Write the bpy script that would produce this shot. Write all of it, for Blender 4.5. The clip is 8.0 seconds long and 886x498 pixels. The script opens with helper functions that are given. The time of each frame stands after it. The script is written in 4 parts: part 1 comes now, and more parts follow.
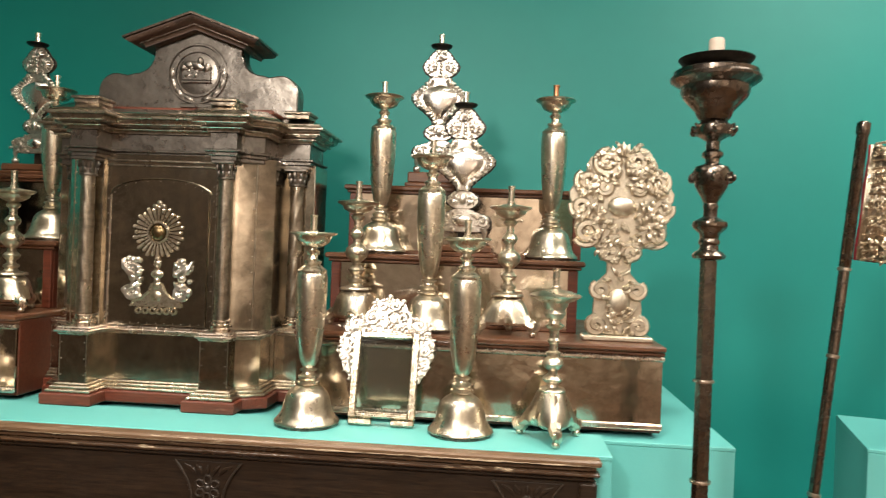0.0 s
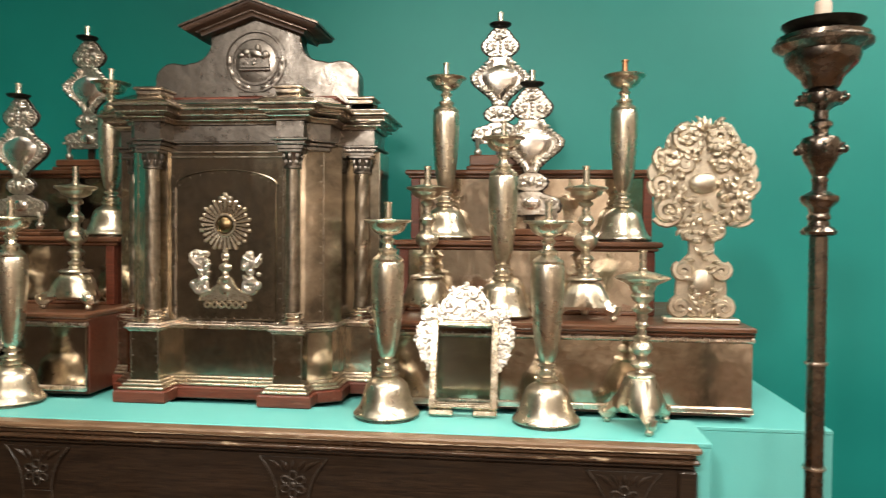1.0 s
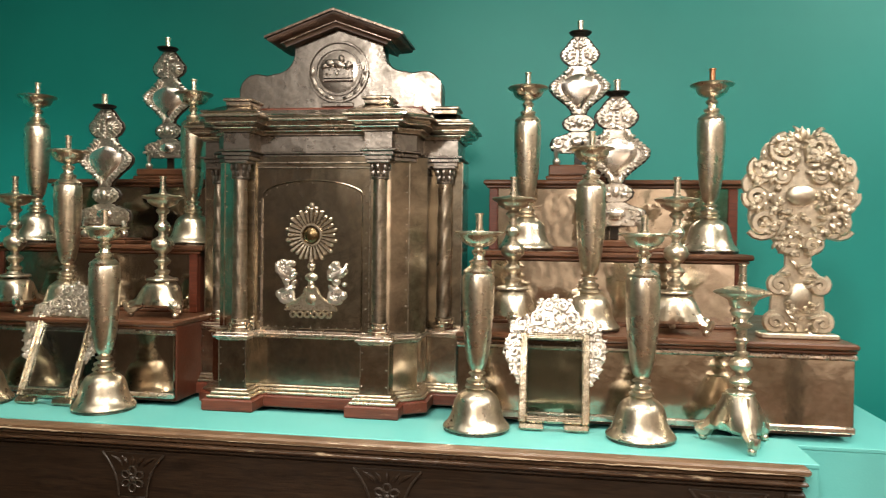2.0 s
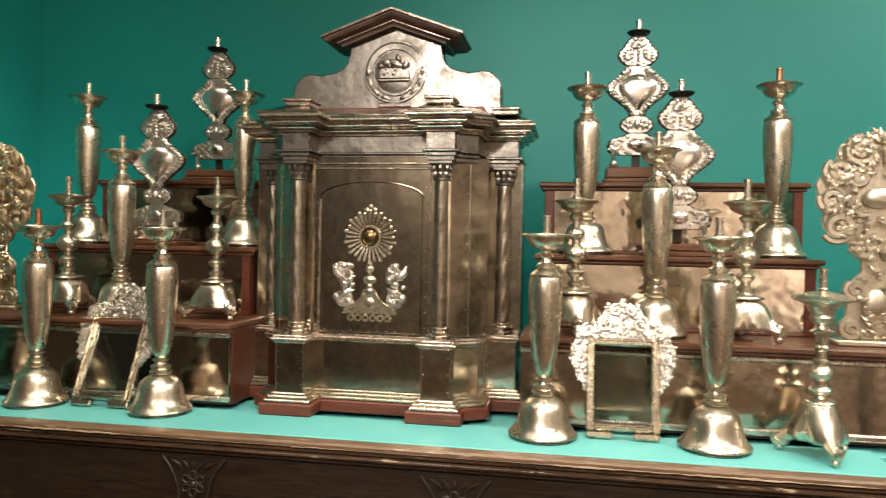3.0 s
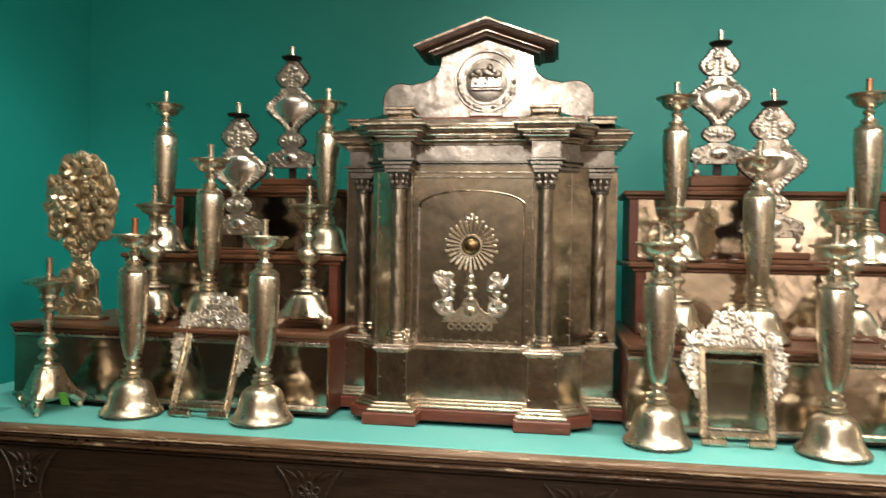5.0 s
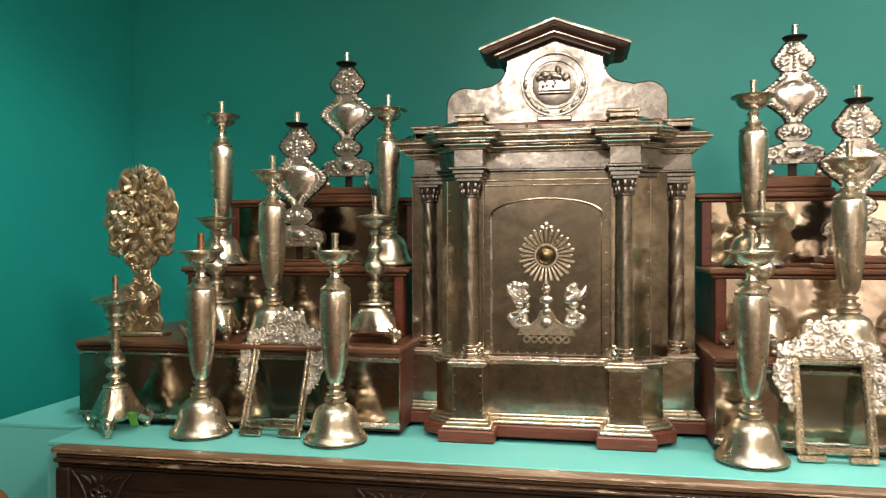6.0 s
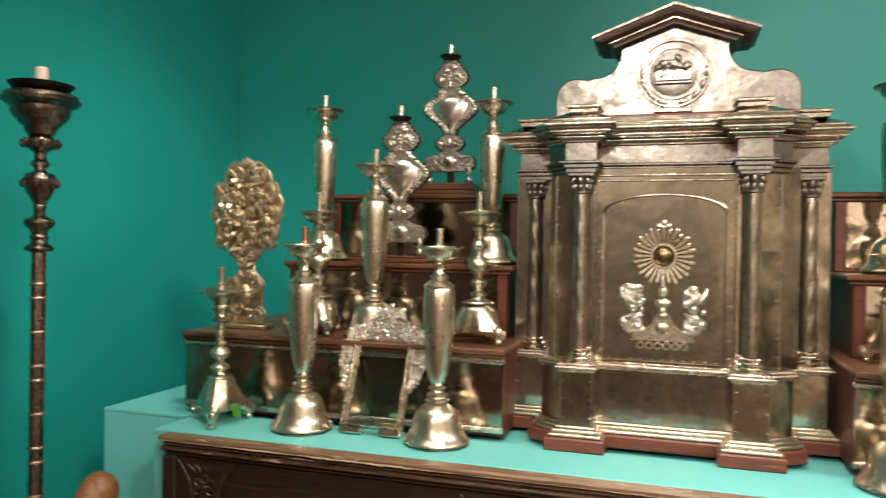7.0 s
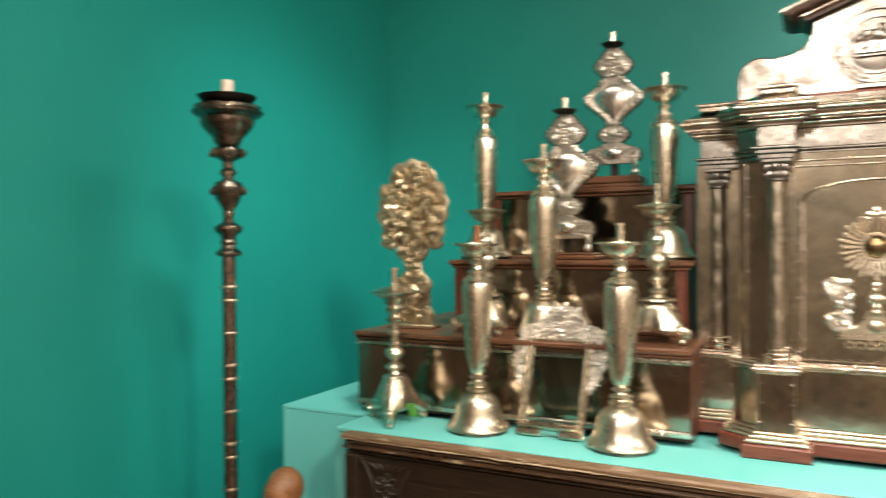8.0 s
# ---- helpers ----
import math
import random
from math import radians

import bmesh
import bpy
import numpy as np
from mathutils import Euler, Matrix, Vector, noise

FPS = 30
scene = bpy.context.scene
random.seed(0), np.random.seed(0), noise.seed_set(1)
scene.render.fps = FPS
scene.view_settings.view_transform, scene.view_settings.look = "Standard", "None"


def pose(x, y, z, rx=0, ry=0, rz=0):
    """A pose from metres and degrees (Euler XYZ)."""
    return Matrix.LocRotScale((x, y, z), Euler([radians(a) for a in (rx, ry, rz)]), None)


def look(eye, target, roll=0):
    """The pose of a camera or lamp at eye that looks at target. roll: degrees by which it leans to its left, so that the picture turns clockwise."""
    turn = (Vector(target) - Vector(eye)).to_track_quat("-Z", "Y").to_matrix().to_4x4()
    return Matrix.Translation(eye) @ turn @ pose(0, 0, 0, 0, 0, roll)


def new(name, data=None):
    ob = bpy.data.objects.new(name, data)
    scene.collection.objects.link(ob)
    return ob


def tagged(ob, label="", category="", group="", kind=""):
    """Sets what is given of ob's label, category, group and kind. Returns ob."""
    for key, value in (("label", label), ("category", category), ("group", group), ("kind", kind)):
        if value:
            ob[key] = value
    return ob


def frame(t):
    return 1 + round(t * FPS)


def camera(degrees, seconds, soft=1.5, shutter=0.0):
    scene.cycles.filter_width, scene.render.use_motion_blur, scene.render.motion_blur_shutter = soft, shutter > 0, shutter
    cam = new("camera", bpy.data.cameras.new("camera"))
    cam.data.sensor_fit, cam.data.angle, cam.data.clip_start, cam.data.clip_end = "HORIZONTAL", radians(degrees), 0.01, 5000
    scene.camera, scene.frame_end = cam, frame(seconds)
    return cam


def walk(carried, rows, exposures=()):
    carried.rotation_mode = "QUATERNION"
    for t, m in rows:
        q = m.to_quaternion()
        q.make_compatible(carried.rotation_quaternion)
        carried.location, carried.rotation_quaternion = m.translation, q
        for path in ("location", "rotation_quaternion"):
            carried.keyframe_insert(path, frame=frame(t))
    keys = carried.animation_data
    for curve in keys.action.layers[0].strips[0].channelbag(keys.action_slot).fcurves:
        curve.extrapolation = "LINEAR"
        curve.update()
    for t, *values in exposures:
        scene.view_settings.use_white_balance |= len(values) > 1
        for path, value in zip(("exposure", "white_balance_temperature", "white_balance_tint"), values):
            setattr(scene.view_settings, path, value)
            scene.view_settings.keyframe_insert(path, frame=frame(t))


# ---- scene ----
cam = camera(63.0, 8.0, 1.15, 0.7)
PATH = [
    (0, (0.289, 0.1, 1.443), (0.121, 2.093, 1.438), 2.2),
    (0.5, (0.219, 0.12, 1.423), (0.028, 2.111, 1.406), 1.9),
    (1, (0.116, 0.148, 1.439), (-0.102, 2.135, 1.392), 0.5),
    (1.5, (0.034, 0.145, 1.436), (-0.241, 2.125, 1.403), 0.0),
    (1.7, (-0.004, 0.137, 1.457), (-0.297, 2.115, 1.424), 0.4),
    (2.8, (-0.15, 0.163, 1.453), (-0.485, 2.134, 1.413), 1.0),
    (3, (-0.193, 0.162, 1.448), (-0.541, 2.131, 1.425), 1.1),
    (3.5, (-0.319, 0.136, 1.455), (-0.636, 2.111, 1.43), 0.2),
    (4, (-0.413, 0.112, 1.452), (-0.675, 2.095, 1.448), 0.0),
    (4.5, (-0.481, 0.098, 1.456), (-0.757, 2.08, 1.436), 0.3),
    (5, (-0.537, 0.104, 1.44), (-0.848, 2.08, 1.443), 1.0),
    (5.2, (-0.571, 0.114, 1.443), (-0.907, 2.085, 1.469), 0.8),
    (6.3, (-0.724, 0.185, 1.494), (-1.104, 2.149, 1.476), -0.6),
    (6.5, (-0.721, 0.219, 1.466), (-1.174, 2.167, 1.458), 0.3),
    (7, (-0.78, 0.214, 1.472), (-1.377, 2.122, 1.464), 1.0),
    (7.5, (-0.851, 0.218, 1.469), (-1.564, 2.086, 1.456), -0.6),
    (8, (-0.937, 0.204, 1.473), (-1.846, 1.986, 1.455), -0.4),
]
EXPOSURES = [(0.0, 0.14), (1.5, 0.11), (3.0, 0.05), (5.0, 0.0), (6.5, 0.14), (7.5, 0.44), (8.0, 0.62)]
walk(cam, [(t, look(eye, target, roll)) for t, eye, target, roll in PATH], EXPOSURES)

# ---- light: gallery spotlights on a ceiling track, the lit room behind, and added fill lamps ----
world = bpy.data.worlds.new("world")
world.use_nodes = True
world.node_tree.nodes["Background"].inputs[0].default_value = (0.9, 0.85, 0.75, 1)
world.node_tree.nodes["Background"].inputs[1].default_value = 0.02
scene.world = world


def key_or_fill_spot(eye, target, watts, degrees, size=0.06, colour=(1.0, 0.90, 0.76), blend=0.6):
    lamp = bpy.data.lights.new("key_or_fill_spot", "SPOT")
    lamp.energy, lamp.color, lamp.spot_size, lamp.spot_blend, lamp.shadow_soft_size = watts, colour, radians(degrees), blend, size
    ob = new("key_or_fill_spot", lamp)
    ob.matrix_world = look(eye, target)
    return ob


# invisible area lamp just under the ceiling, for added fill light
def fill_panel(x, y, watts, sx, sy, colour=(1.0, 0.93, 0.82)):
    lamp = bpy.data.lights.new("fill_panel", "AREA")
    lamp.shape, lamp.size, lamp.size_y, lamp.energy, lamp.color = "RECTANGLE", sx, sy, watts, colour
    ob = new("fill_panel", lamp)
    ob.matrix_world = pose(x, y, 3.74)
    return ob


KEY = (0.55, -0.25, 3.3)
CROSS = (-1.1, -2.3, 3.3)
key_or_fill_spot(KEY, (-0.6, 2.4, 1.3), 58, 70, 0.08)
key_or_fill_spot(KEY, (-2.75, 2.85, 1.15), 125, 48, 0.16, (1.0, 0.89, 0.68))
# unseen fill spot, added to lift the left wall near the corner
key_or_fill_spot((-0.9, 1.1, 3.6), (-3.0, 3.05, 1.1), 235, 40, 0.12, (1.0, 0.95, 0.86), 1.0)
key_or_fill_spot(CROSS, (0.85, 2.8, 1.2), 370, 54, 0.2, (1.0, 0.93, 0.83))
for x, w in ((-1.9, 42), (-0.75, 110), (0.4, 125)):
    key_or_fill_spot((x, 1.35, 3.6), (x, 2.05, 0.9), w, 60, 0.15)
# added spots on the unseen rear and east walls, bright patches for silver to mirror
key_or_fill_spot((2.7, -1.8, 3.6), (3.05, -4.2, 1.75), 1900, 40, 0.1, (1.0, 0.93, 0.86), 0.25)
key_or_fill_spot((1.0, -1.8, 3.6), (1.2, -4.2, 2.0), 700, 60, 0.1)
key_or_fill_spot((-1.4, -1.8, 3.6), (-1.5, -4.2, 3.0), 340, 56, 0.1)
key_or_fill_spot((2.5, -0.6, 3.6), (4.2, -0.6, 1.7), 90, 64, 0.1)
# added fill: soft room light, then right wall, then left wall
fill_panel(0.95, -0.9, 128, 4.4, 1.2)
fill_panel(2.5, 1.6, 100, 1.6, 1.6)
fill_panel(-2.1, 1.0, 8, 1.2, 1.2)

# ---- materials ----


def material(name):
    m = bpy.data.materials.new(name)
    m.use_nodes = True
    n = m.node_tree.nodes
    return m, n, m.node_tree.links, n["Principled BSDF"]


def ramp(n, stops):
    r = n.new("ShaderNodeValToRGB")
    while len(r.color_ramp.elements) < len(stops):
        r.color_ramp.elements.new(0.5)
    for e, (p, c) in zip(r.color_ramp.elements, stops):
        e.position, e.color = p, (*c, 1) if len(c) == 3 else c
    return r


def noisy(n, links, scale, detail=4.0, rough=0.55, stretch=(1, 1, 1), distort=0.0):
    tc = n.new("ShaderNodeTexCoord")
    mp = n.new("ShaderNodeMapping")
    mp.inputs["Scale"].default_value = stretch
    t = n.new("ShaderNodeTexNoise")
    t.inputs["Scale"].default_value, t.inputs["Detail"].default_value, t.inputs["Roughness"].default_value = scale, detail, rough
    t.inputs["Distortion"].default_value = distort
    links.new(tc.outputs["Object"], mp.inputs[0])
    links.new(mp.outputs[0], t.inputs["Vector"])
    return t.outputs["Fac"]


def bumped(n, links, p, pairs):
    """Bump layers, each (height socket, strength, distance)."""
    last = None
    for height, strength, distance in pairs:
        b = n.new("ShaderNodeBump")
        b.inputs["Strength"].default_value, b.inputs["Distance"].default_value = strength, distance
        links.new(height, b.inputs["Height"])
        if last:
            links.new(last, b.inputs["Normal"])
        last = b.outputs[0]
    links.new(last, p.inputs["Normal"])


def metal(name, bright, dull, rough=(0.16, 0.4), dents=0.25, dent_scale=14.0, patch=9.0, spread=(0.38, 0.62), fine=0.05, grain=0.35):
    m, n, links, p = material(name)
    p.inputs["Metallic"].default_value = 1.0
    big = noisy(n, links, patch, 8, 0.68, distort=0.9)
    small = noisy(n, links, patch * 6, 5, 0.65, distort=0.4)
    both = n.new("ShaderNodeMix")
    both.inputs[0].default_value = grain
    links.new(big, both.inputs[2])
    links.new(small, both.inputs[3])
    c = ramp(n, [(spread[0], dull), (spread[1], bright)])
    links.new(both.outputs[0], c.inputs[0])
    links.new(c.outputs[0], p.inputs["Base Color"])
    r = ramp(n, [(spread[0], (rough[1],) * 3), (spread[1], (rough[0],) * 3)])
    links.new(both.outputs[0], r.inputs[0])
    links.new(r.outputs[0], p.inputs["Roughness"])
    bumped(n, links, p, [(noisy(n, links, dent_scale, 3), dents, 0.02), (noisy(n, links, 90, 3), fine, 0.004)])
    return m


def wood(name, dark, light, rough=0.35, grain=(3, 40, 40), wear=None):
    m, n, links, p = material(name)
    g = noisy(n, links, 3.0, 6, 0.6, grain, 1.2)
    c = ramp(n, [(0.3, dark), (0.7, light)])
    links.new(g, c.inputs[0])
    col = c.outputs[0]
    if wear:
        w = ramp(n, [(0.60, (0, 0, 0)), (0.68, (1, 1, 1))])
        links.new(noisy(n, links, 7, 7, 0.7, (1, 6, 6)), w.inputs[0])
        mix = n.new("ShaderNodeMix")
        mix.data_type = "RGBA"
        links.new(w.outputs[0], mix.inputs[0])
        links.new(col, mix.inputs[6])
        mix.inputs[7].default_value = (*wear, 1)
        col = mix.outputs[2]
    links.new(col, p.inputs["Base Color"])
    r = ramp(n, [(0.3, (rough + 0.15,) * 3), (0.7, (rough,) * 3)])
    links.new(noisy(n, links, 11, 4), r.inputs[0])
    links.new(r.outputs[0], p.inputs["Roughness"])
    bumped(n, links, p, [(g, 0.15, 0.004), (noisy(n, links, 20, 4), 0.12, 0.01)])
    return m


def paint(name, a, b, rough=0.55, scale=1.3):
    m, n, links, p = material(name)
    c = ramp(n, [(0.35, a), (0.65, b)])
    links.new(noisy(n, links, scale, 5, 0.6), c.inputs[0])
    links.new(c.outputs[0], p.inputs["Base Color"])
    p.inputs["Roughness"].default_value = rough
    bumped(n, links, p, [(noisy(n, links, 180, 2), 0.12, 0.003), (noisy(n, links, 5, 3), 0.05, 0.02)])
    return m


SILVER = metal("silver", (0.95, 0.85, 0.765), (0.44, 0.355, 0.285), (0.15, 0.38), 0.2, 14, 7, (0.38, 0.60), 0.04, 0.25)
SILVER_SHEET = metal("silver_sheet", (0.70, 0.625, 0.51), (0.20, 0.172, 0.13), (0.10, 0.23), 0.20, 4.5, 4.6, (0.38, 0.63), 0.025, 0.3)
SHIELD = metal("shield_silver", (0.96, 0.92, 0.88), (0.68, 0.62, 0.56), (0.17, 0.30), 0.08, 9, 6, (0.36, 0.58), 0.02, 0.2)
COLUMN_SILVER = metal("column_silver", (0.46, 0.39, 0.31), (0.15, 0.12, 0.09), (0.26, 0.44), 0.22, 9, 9, (0.38, 0.62), 0.04, 0.35)
POLISHED = metal("polished_silver", (0.93, 0.85, 0.75), (0.55, 0.47, 0.38), (0.10, 0.24), 0.25, 8, 6, (0.36, 0.58), 0.03, 0.2)
ATTIC_SHEET = metal("attic_sheet", (0.325, 0.29, 0.258), (0.14, 0.12, 0.102), (0.22, 0.42), 0.16, 9, 7, (0.40, 0.60), 0.06, 0.35)
# left spray: the shade it stands in is mixed into a browner metal
SPRAY_SILVER_SHADED = metal("spray_silver_shaded", (0.80, 0.68, 0.50), (0.36, 0.275, 0.17), (0.34, 0.52), 0.1, 20, 10, (0.40, 0.60), 0.05, 0.3)
SPRAY_SILVER = metal("spray_silver", (0.84, 0.755, 0.63), (0.50, 0.43, 0.335), (0.34, 0.50), 0.1, 20, 10, (0.38, 0.62), 0.05, 0.35)
FRAME_SILVER = metal("frame_silver", (0.72, 0.63, 0.50), (0.26, 0.215, 0.15), (0.20, 0.36), 0.12, 20, 16, (0.38, 0.60), 0.05, 0.45)
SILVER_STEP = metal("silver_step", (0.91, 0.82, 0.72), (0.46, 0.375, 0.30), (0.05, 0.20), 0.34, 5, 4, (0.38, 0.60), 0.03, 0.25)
# left fronts: sheet coloured darker to hold the shade of that side
SILVER_FRONT_SHADED = metal("silver_front_shaded", (0.44, 0.375, 0.305), (0.20, 0.165, 0.125), (0.07, 0.22), 0.18, 5, 4)
# low right front: same sheet coloured lighter for the light it catches
STEP_FRONT_LIT = metal("step_front_lit", (0.70, 0.61, 0.51), (0.32, 0.265, 0.20), (0.06, 0.20), 0.20, 5, 4)
CANDLE_SILVER = metal("candle_silver", (0.86, 0.775, 0.645), (0.40, 0.34, 0.25), (0.23, 0.38), 0.06, 10, 7, (0.36, 0.60), 0.015, 0.35)
SILVER_LEAF = metal("silver_leaf", (0.95, 0.89, 0.83), (0.50, 0.44, 0.375), (0.24, 0.42), 0.1, 25, 16, (0.38, 0.62), 0.05, 0.5)
SILVER_GILT = metal("silver_gilt", (0.86, 0.765, 0.63), (0.36, 0.29, 0.205), (0.22, 0.40), 0.1, 20, 14, (0.38, 0.62), 0.05, 0.5)
SILVER_DARK = metal("silver_dark", (0.30, 0.245, 0.20), (0.085, 0.068, 0.058), (0.14, 0.36), 0.12, 20, 16)
BRASS = metal("brass", (0.30, 0.215, 0.115), (0.15, 0.10, 0.05), (0.22, 0.36), 0.1, 20, 14)
COPPER = metal("copper", (0.72, 0.36, 0.20), (0.45, 0.2, 0.1), (0.25, 0.45), 0.1, 20, 14)
BLACK_IRON = metal("black_iron", (0.05, 0.045, 0.04), (0.02, 0.018, 0.016), (0.35, 0.6), 0.1, 20, 14)
GABLE = wood("gable_wood", (0.030, 0.016, 0.010), (0.095, 0.052, 0.034), 0.42, (2, 14, 14), (0.20, 0.14, 0.10))
GABLE_METAL = metal("gable_metal", (0.33, 0.26, 0.21), (0.07, 0.05, 0.04), (0.2, 0.4), 0.2, 12, 10)
CORNICE = metal("cornice_metal", (0.62, 0.53, 0.43), (0.16, 0.125, 0.095), (0.20, 0.42), 0.25, 12, 9)
RED_WOOD = wood("red_wood", (0.06, 0.014, 0.007), (0.14, 0.034, 0.016), 0.36)
PLINTH_WOOD = wood("plinth_wood", (0.085, 0.020, 0.011), (0.18, 0.046, 0.025), 0.3, (3, 40, 40), (0.26, 0.11, 0.07))
BROWN_WOOD = wood("brown_wood", (0.065, 0.026, 0.013), (0.175, 0.074, 0.037), 0.28)
CHEST_WOOD = wood("chest_wood", (0.010, 0.006, 0.004), (0.038, 0.022, 0.013), 0.28)
CHEST_EDGE = wood("chest_edge", (0.030, 0.016, 0.009), (0.10, 0.054, 0.030), 0.24, (3, 40, 40), (0.55, 0.42, 0.28))
CHEST_TOP = wood("chest_top", (0.10, 0.055, 0.028), (0.24, 0.145, 0.085), 0.3, (3, 40, 40), (0.60, 0.48, 0.34))
CARVED_WOOD = wood("carved_wood", (0.018, 0.013, 0.010), (0.056, 0.041, 0.031), 0.2)
for m in (CHEST_WOOD, CHEST_EDGE):
    m.node_tree.nodes["Principled BSDF"].inputs["Specular IOR Level"].default_value = 0.42
WORN = wood("worn_wood", (0.30, 0.21, 0.13), (0.62, 0.50, 0.36), 0.3)
STATUE_WOOD = wood("statue_wood", (0.12, 0.045, 0.015), (0.34, 0.15, 0.06), 0.4)
WAX = paint("wax", (0.42, 0.33, 0.27), (0.55, 0.45, 0.37), 0.5, 20)
TEAL_WALL = paint("teal_wall", (0.006, 0.25, 0.224), (0.009, 0.29, 0.26), 0.5, 0.8)
TEAL_BLOCK = paint("teal_block", (0.132, 0.50, 0.482), (0.15, 0.54, 0.522), 0.5, 1.5)
CREAM = paint("cream_plaster", (0.60, 0.54, 0.44), (0.68, 0.61, 0.5), 0.7, 1.0)
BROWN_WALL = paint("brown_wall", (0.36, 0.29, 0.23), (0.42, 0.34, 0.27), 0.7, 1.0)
# room gloom put into the colour, for dark reflections in the door
UNLIT_WALL = paint("unlit_wall", (0.10, 0.073, 0.052), (0.13, 0.095, 0.07), 0.7, 1.0)
FLOOR = wood("floor_wood", (0.08, 0.04, 0.02), (0.18, 0.10, 0.055), 0.3, (1, 12, 1))
GREEN_PAPER = paint("green_paper", (0.10, 0.30, 0.03), (0.14, 0.38, 0.05), 0.6, 20)
VELVET = paint("red_velvet", (0.20, 0.01, 0.015), (0.30, 0.02, 0.028), 0.85, 25)


def glass():
    m, n, links, p = material("glass")
    out = n["Material Output"]
    clear = n.new("ShaderNodeBsdfTransparent")
    clear.inputs[0].default_value = (0.86, 0.9, 0.88, 1)
    gloss = n.new("ShaderNodeBsdfGlossy")
    gloss.inputs["Roughness"].default_value = 0.03
    fres = n.new("ShaderNodeFresnel")
    fres.inputs[0].default_value = 1.5
    mix = n.new("ShaderNodeMixShader")
    links.new(fres.outputs[0], mix.inputs[0])
    links.new(clear.outputs[0], mix.inputs[1])
    links.new(gloss.outputs[0], mix.inputs[2])
    links.new(mix.outputs[0], out.inputs["Surface"])
    return m


GLASS = glass()

# ---- geometry tools ----


class Geo:
    """Collects rings, tubes, blobs and prisms into one mesh."""

    def __init__(self):
        self.v, self.f = [], []

    def rings(self, rings, closed=True, caps=True):
        n, base = len(rings[0]), len(self.v)
        for r in rings:
            self.v.extend(r)
        for i in range(len(rings) - 1):
            for j in range(n if closed else n - 1):
                k = (j + 1) % n
                self.f.append((base + i * n + j, base + i * n + k, base + (i + 1) * n + k, base + (i + 1) * n + j))
        if caps:
            self.f.append(tuple(base + j for j in reversed(range(n))))
            self.f.append(tuple(base + (len(rings) - 1) * n + j for j in range(n)))
        return self

    def lathe(self, profile, seg=32, at=(0, 0, 0), mod=None):
        rings = []
        for r, z in profile:
            ring = []
            for j in range(seg):
                a = 2 * math.pi * j / seg
                rr = max(r * (mod(a, z) if mod else 1.0), 1e-4)
                ring.append((at[0] + rr * math.cos(a), at[1] + rr * math.sin(a), at[2] + z))
            rings.append(ring)
        return self.rings(rings)

    def tube(self, points, radii, seg=7):
        pts = [Vector(p) for p in points]
        if not hasattr(radii, "__len__"):
            radii = [radii] * len(pts)
        rings = []
        for i, p in enumerate(pts):
            d = (pts[min(i + 1, len(pts) - 1)] - pts[max(i - 1, 0)]).normalized()
            side = d.cross(Vector((0, 1, 0)))
            if side.length < 0.05:
                side = d.cross(Vector((1, 0, 0)))
            side.normalize()
            up = side.cross(d)
            rings.append([tuple(p + radii[i] * (math.cos(a) * side + math.sin(a) * up)) for a in (2 * math.pi * j / seg for j in range(seg))])
        return self.rings(rings)

    def blob(self, c, size, turn=0.0, seg=8, rows=6):
        """An ellipsoid; turn: degrees about the y axis."""
        ca, sa = math.cos(radians(turn)), math.sin(radians(turn))
        rings = []
        for i in range(1, rows):
            t = math.pi * i / rows
            ring = []
            for j in range(seg):
                a = 2 * math.pi * j / seg
                x, y, z = size[0] * math.sin(t) * math.cos(a), size[1] * math.sin(t) * math.sin(a), -size[2] * math.cos(t)
                ring.append((c[0] + ca * x + sa * z, c[1] + y, c[2] - sa * x + ca * z))
            rings.append(ring)
        return self.rings(rings)

    def leaf(self, root, tip, width, y, thick=0.006, bend=0.25):
        """A curled leaf in the x-z plane, standing out towards -y."""
        (x0, z0), (x1, z1) = root, tip
        dx, dz = x1 - x0, z1 - z0
        pts, rad = [], []
        for i in range(6):
            s = i / 5
            b = bend * math.sin(math.pi * s * 0.8)
            pts.append((x0 + dx * s - dz * b, y - thick * (0.4 + math.sin(math.pi * s)), z0 + dz * s + dx * b))
            rad.append(width * 0.5 * (0.35 + 0.85 * math.sin(math.pi * (0.12 + 0.8 * s))) * (1 - 0.45 * s))
        return self.tube(pts, rad, 6)

    def scroll(self, c, radius, y, turns=1.4, tube=0.007, flip=1, start=0.0):
        """A spiral volute in the x-z plane with a boss in its eye."""
        n, pts, rad = int(12 * turns) + 4, [], []
        for i in range(n):
            s = i / (n - 1)
            a, r = radians(start) + flip * 2 * math.pi * turns * s, radius * (1 - 0.82 * s)
            pts.append((c[0] + r * math.cos(a), y - 0.006 * s, c[1] + r * math.sin(a)))
            rad.append(tube * (0.55 + 0.6 * math.sin(math.pi * min(1, s * 0.9 + 0.1))))
        self.tube(pts, rad, 6)
        return self.blob((c[0], y - 0.008, c[1]), (radius * 0.16, radius * 0.12, radius * 0.16))

    def prism(self, poly, z0, z1, c=0.003, put=lambda x, y, z: (x, y, z)):
        """A slab over a plan outline with its rims chamfered by c."""
        c = min(c, (z1 - z0) / 2.5)
        small = offset(poly, -c)
        return self.rings([[put(x, y, z) for x, y in p] for p, z in ((small, z0), (poly, z0 + c), (poly, z1 - c), (small, z1))])

    def box(self, x0, x1, y0, y1, z0, z1, c=0.003):
        k = c * 0.8
        poly = [(x0 + k, y0), (x1 - k, y0), (x1, y0 + k), (x1, y1 - k), (x1 - k, y1), (x0 + k, y1), (x0, y1 - k), (x0, y0 + k)]
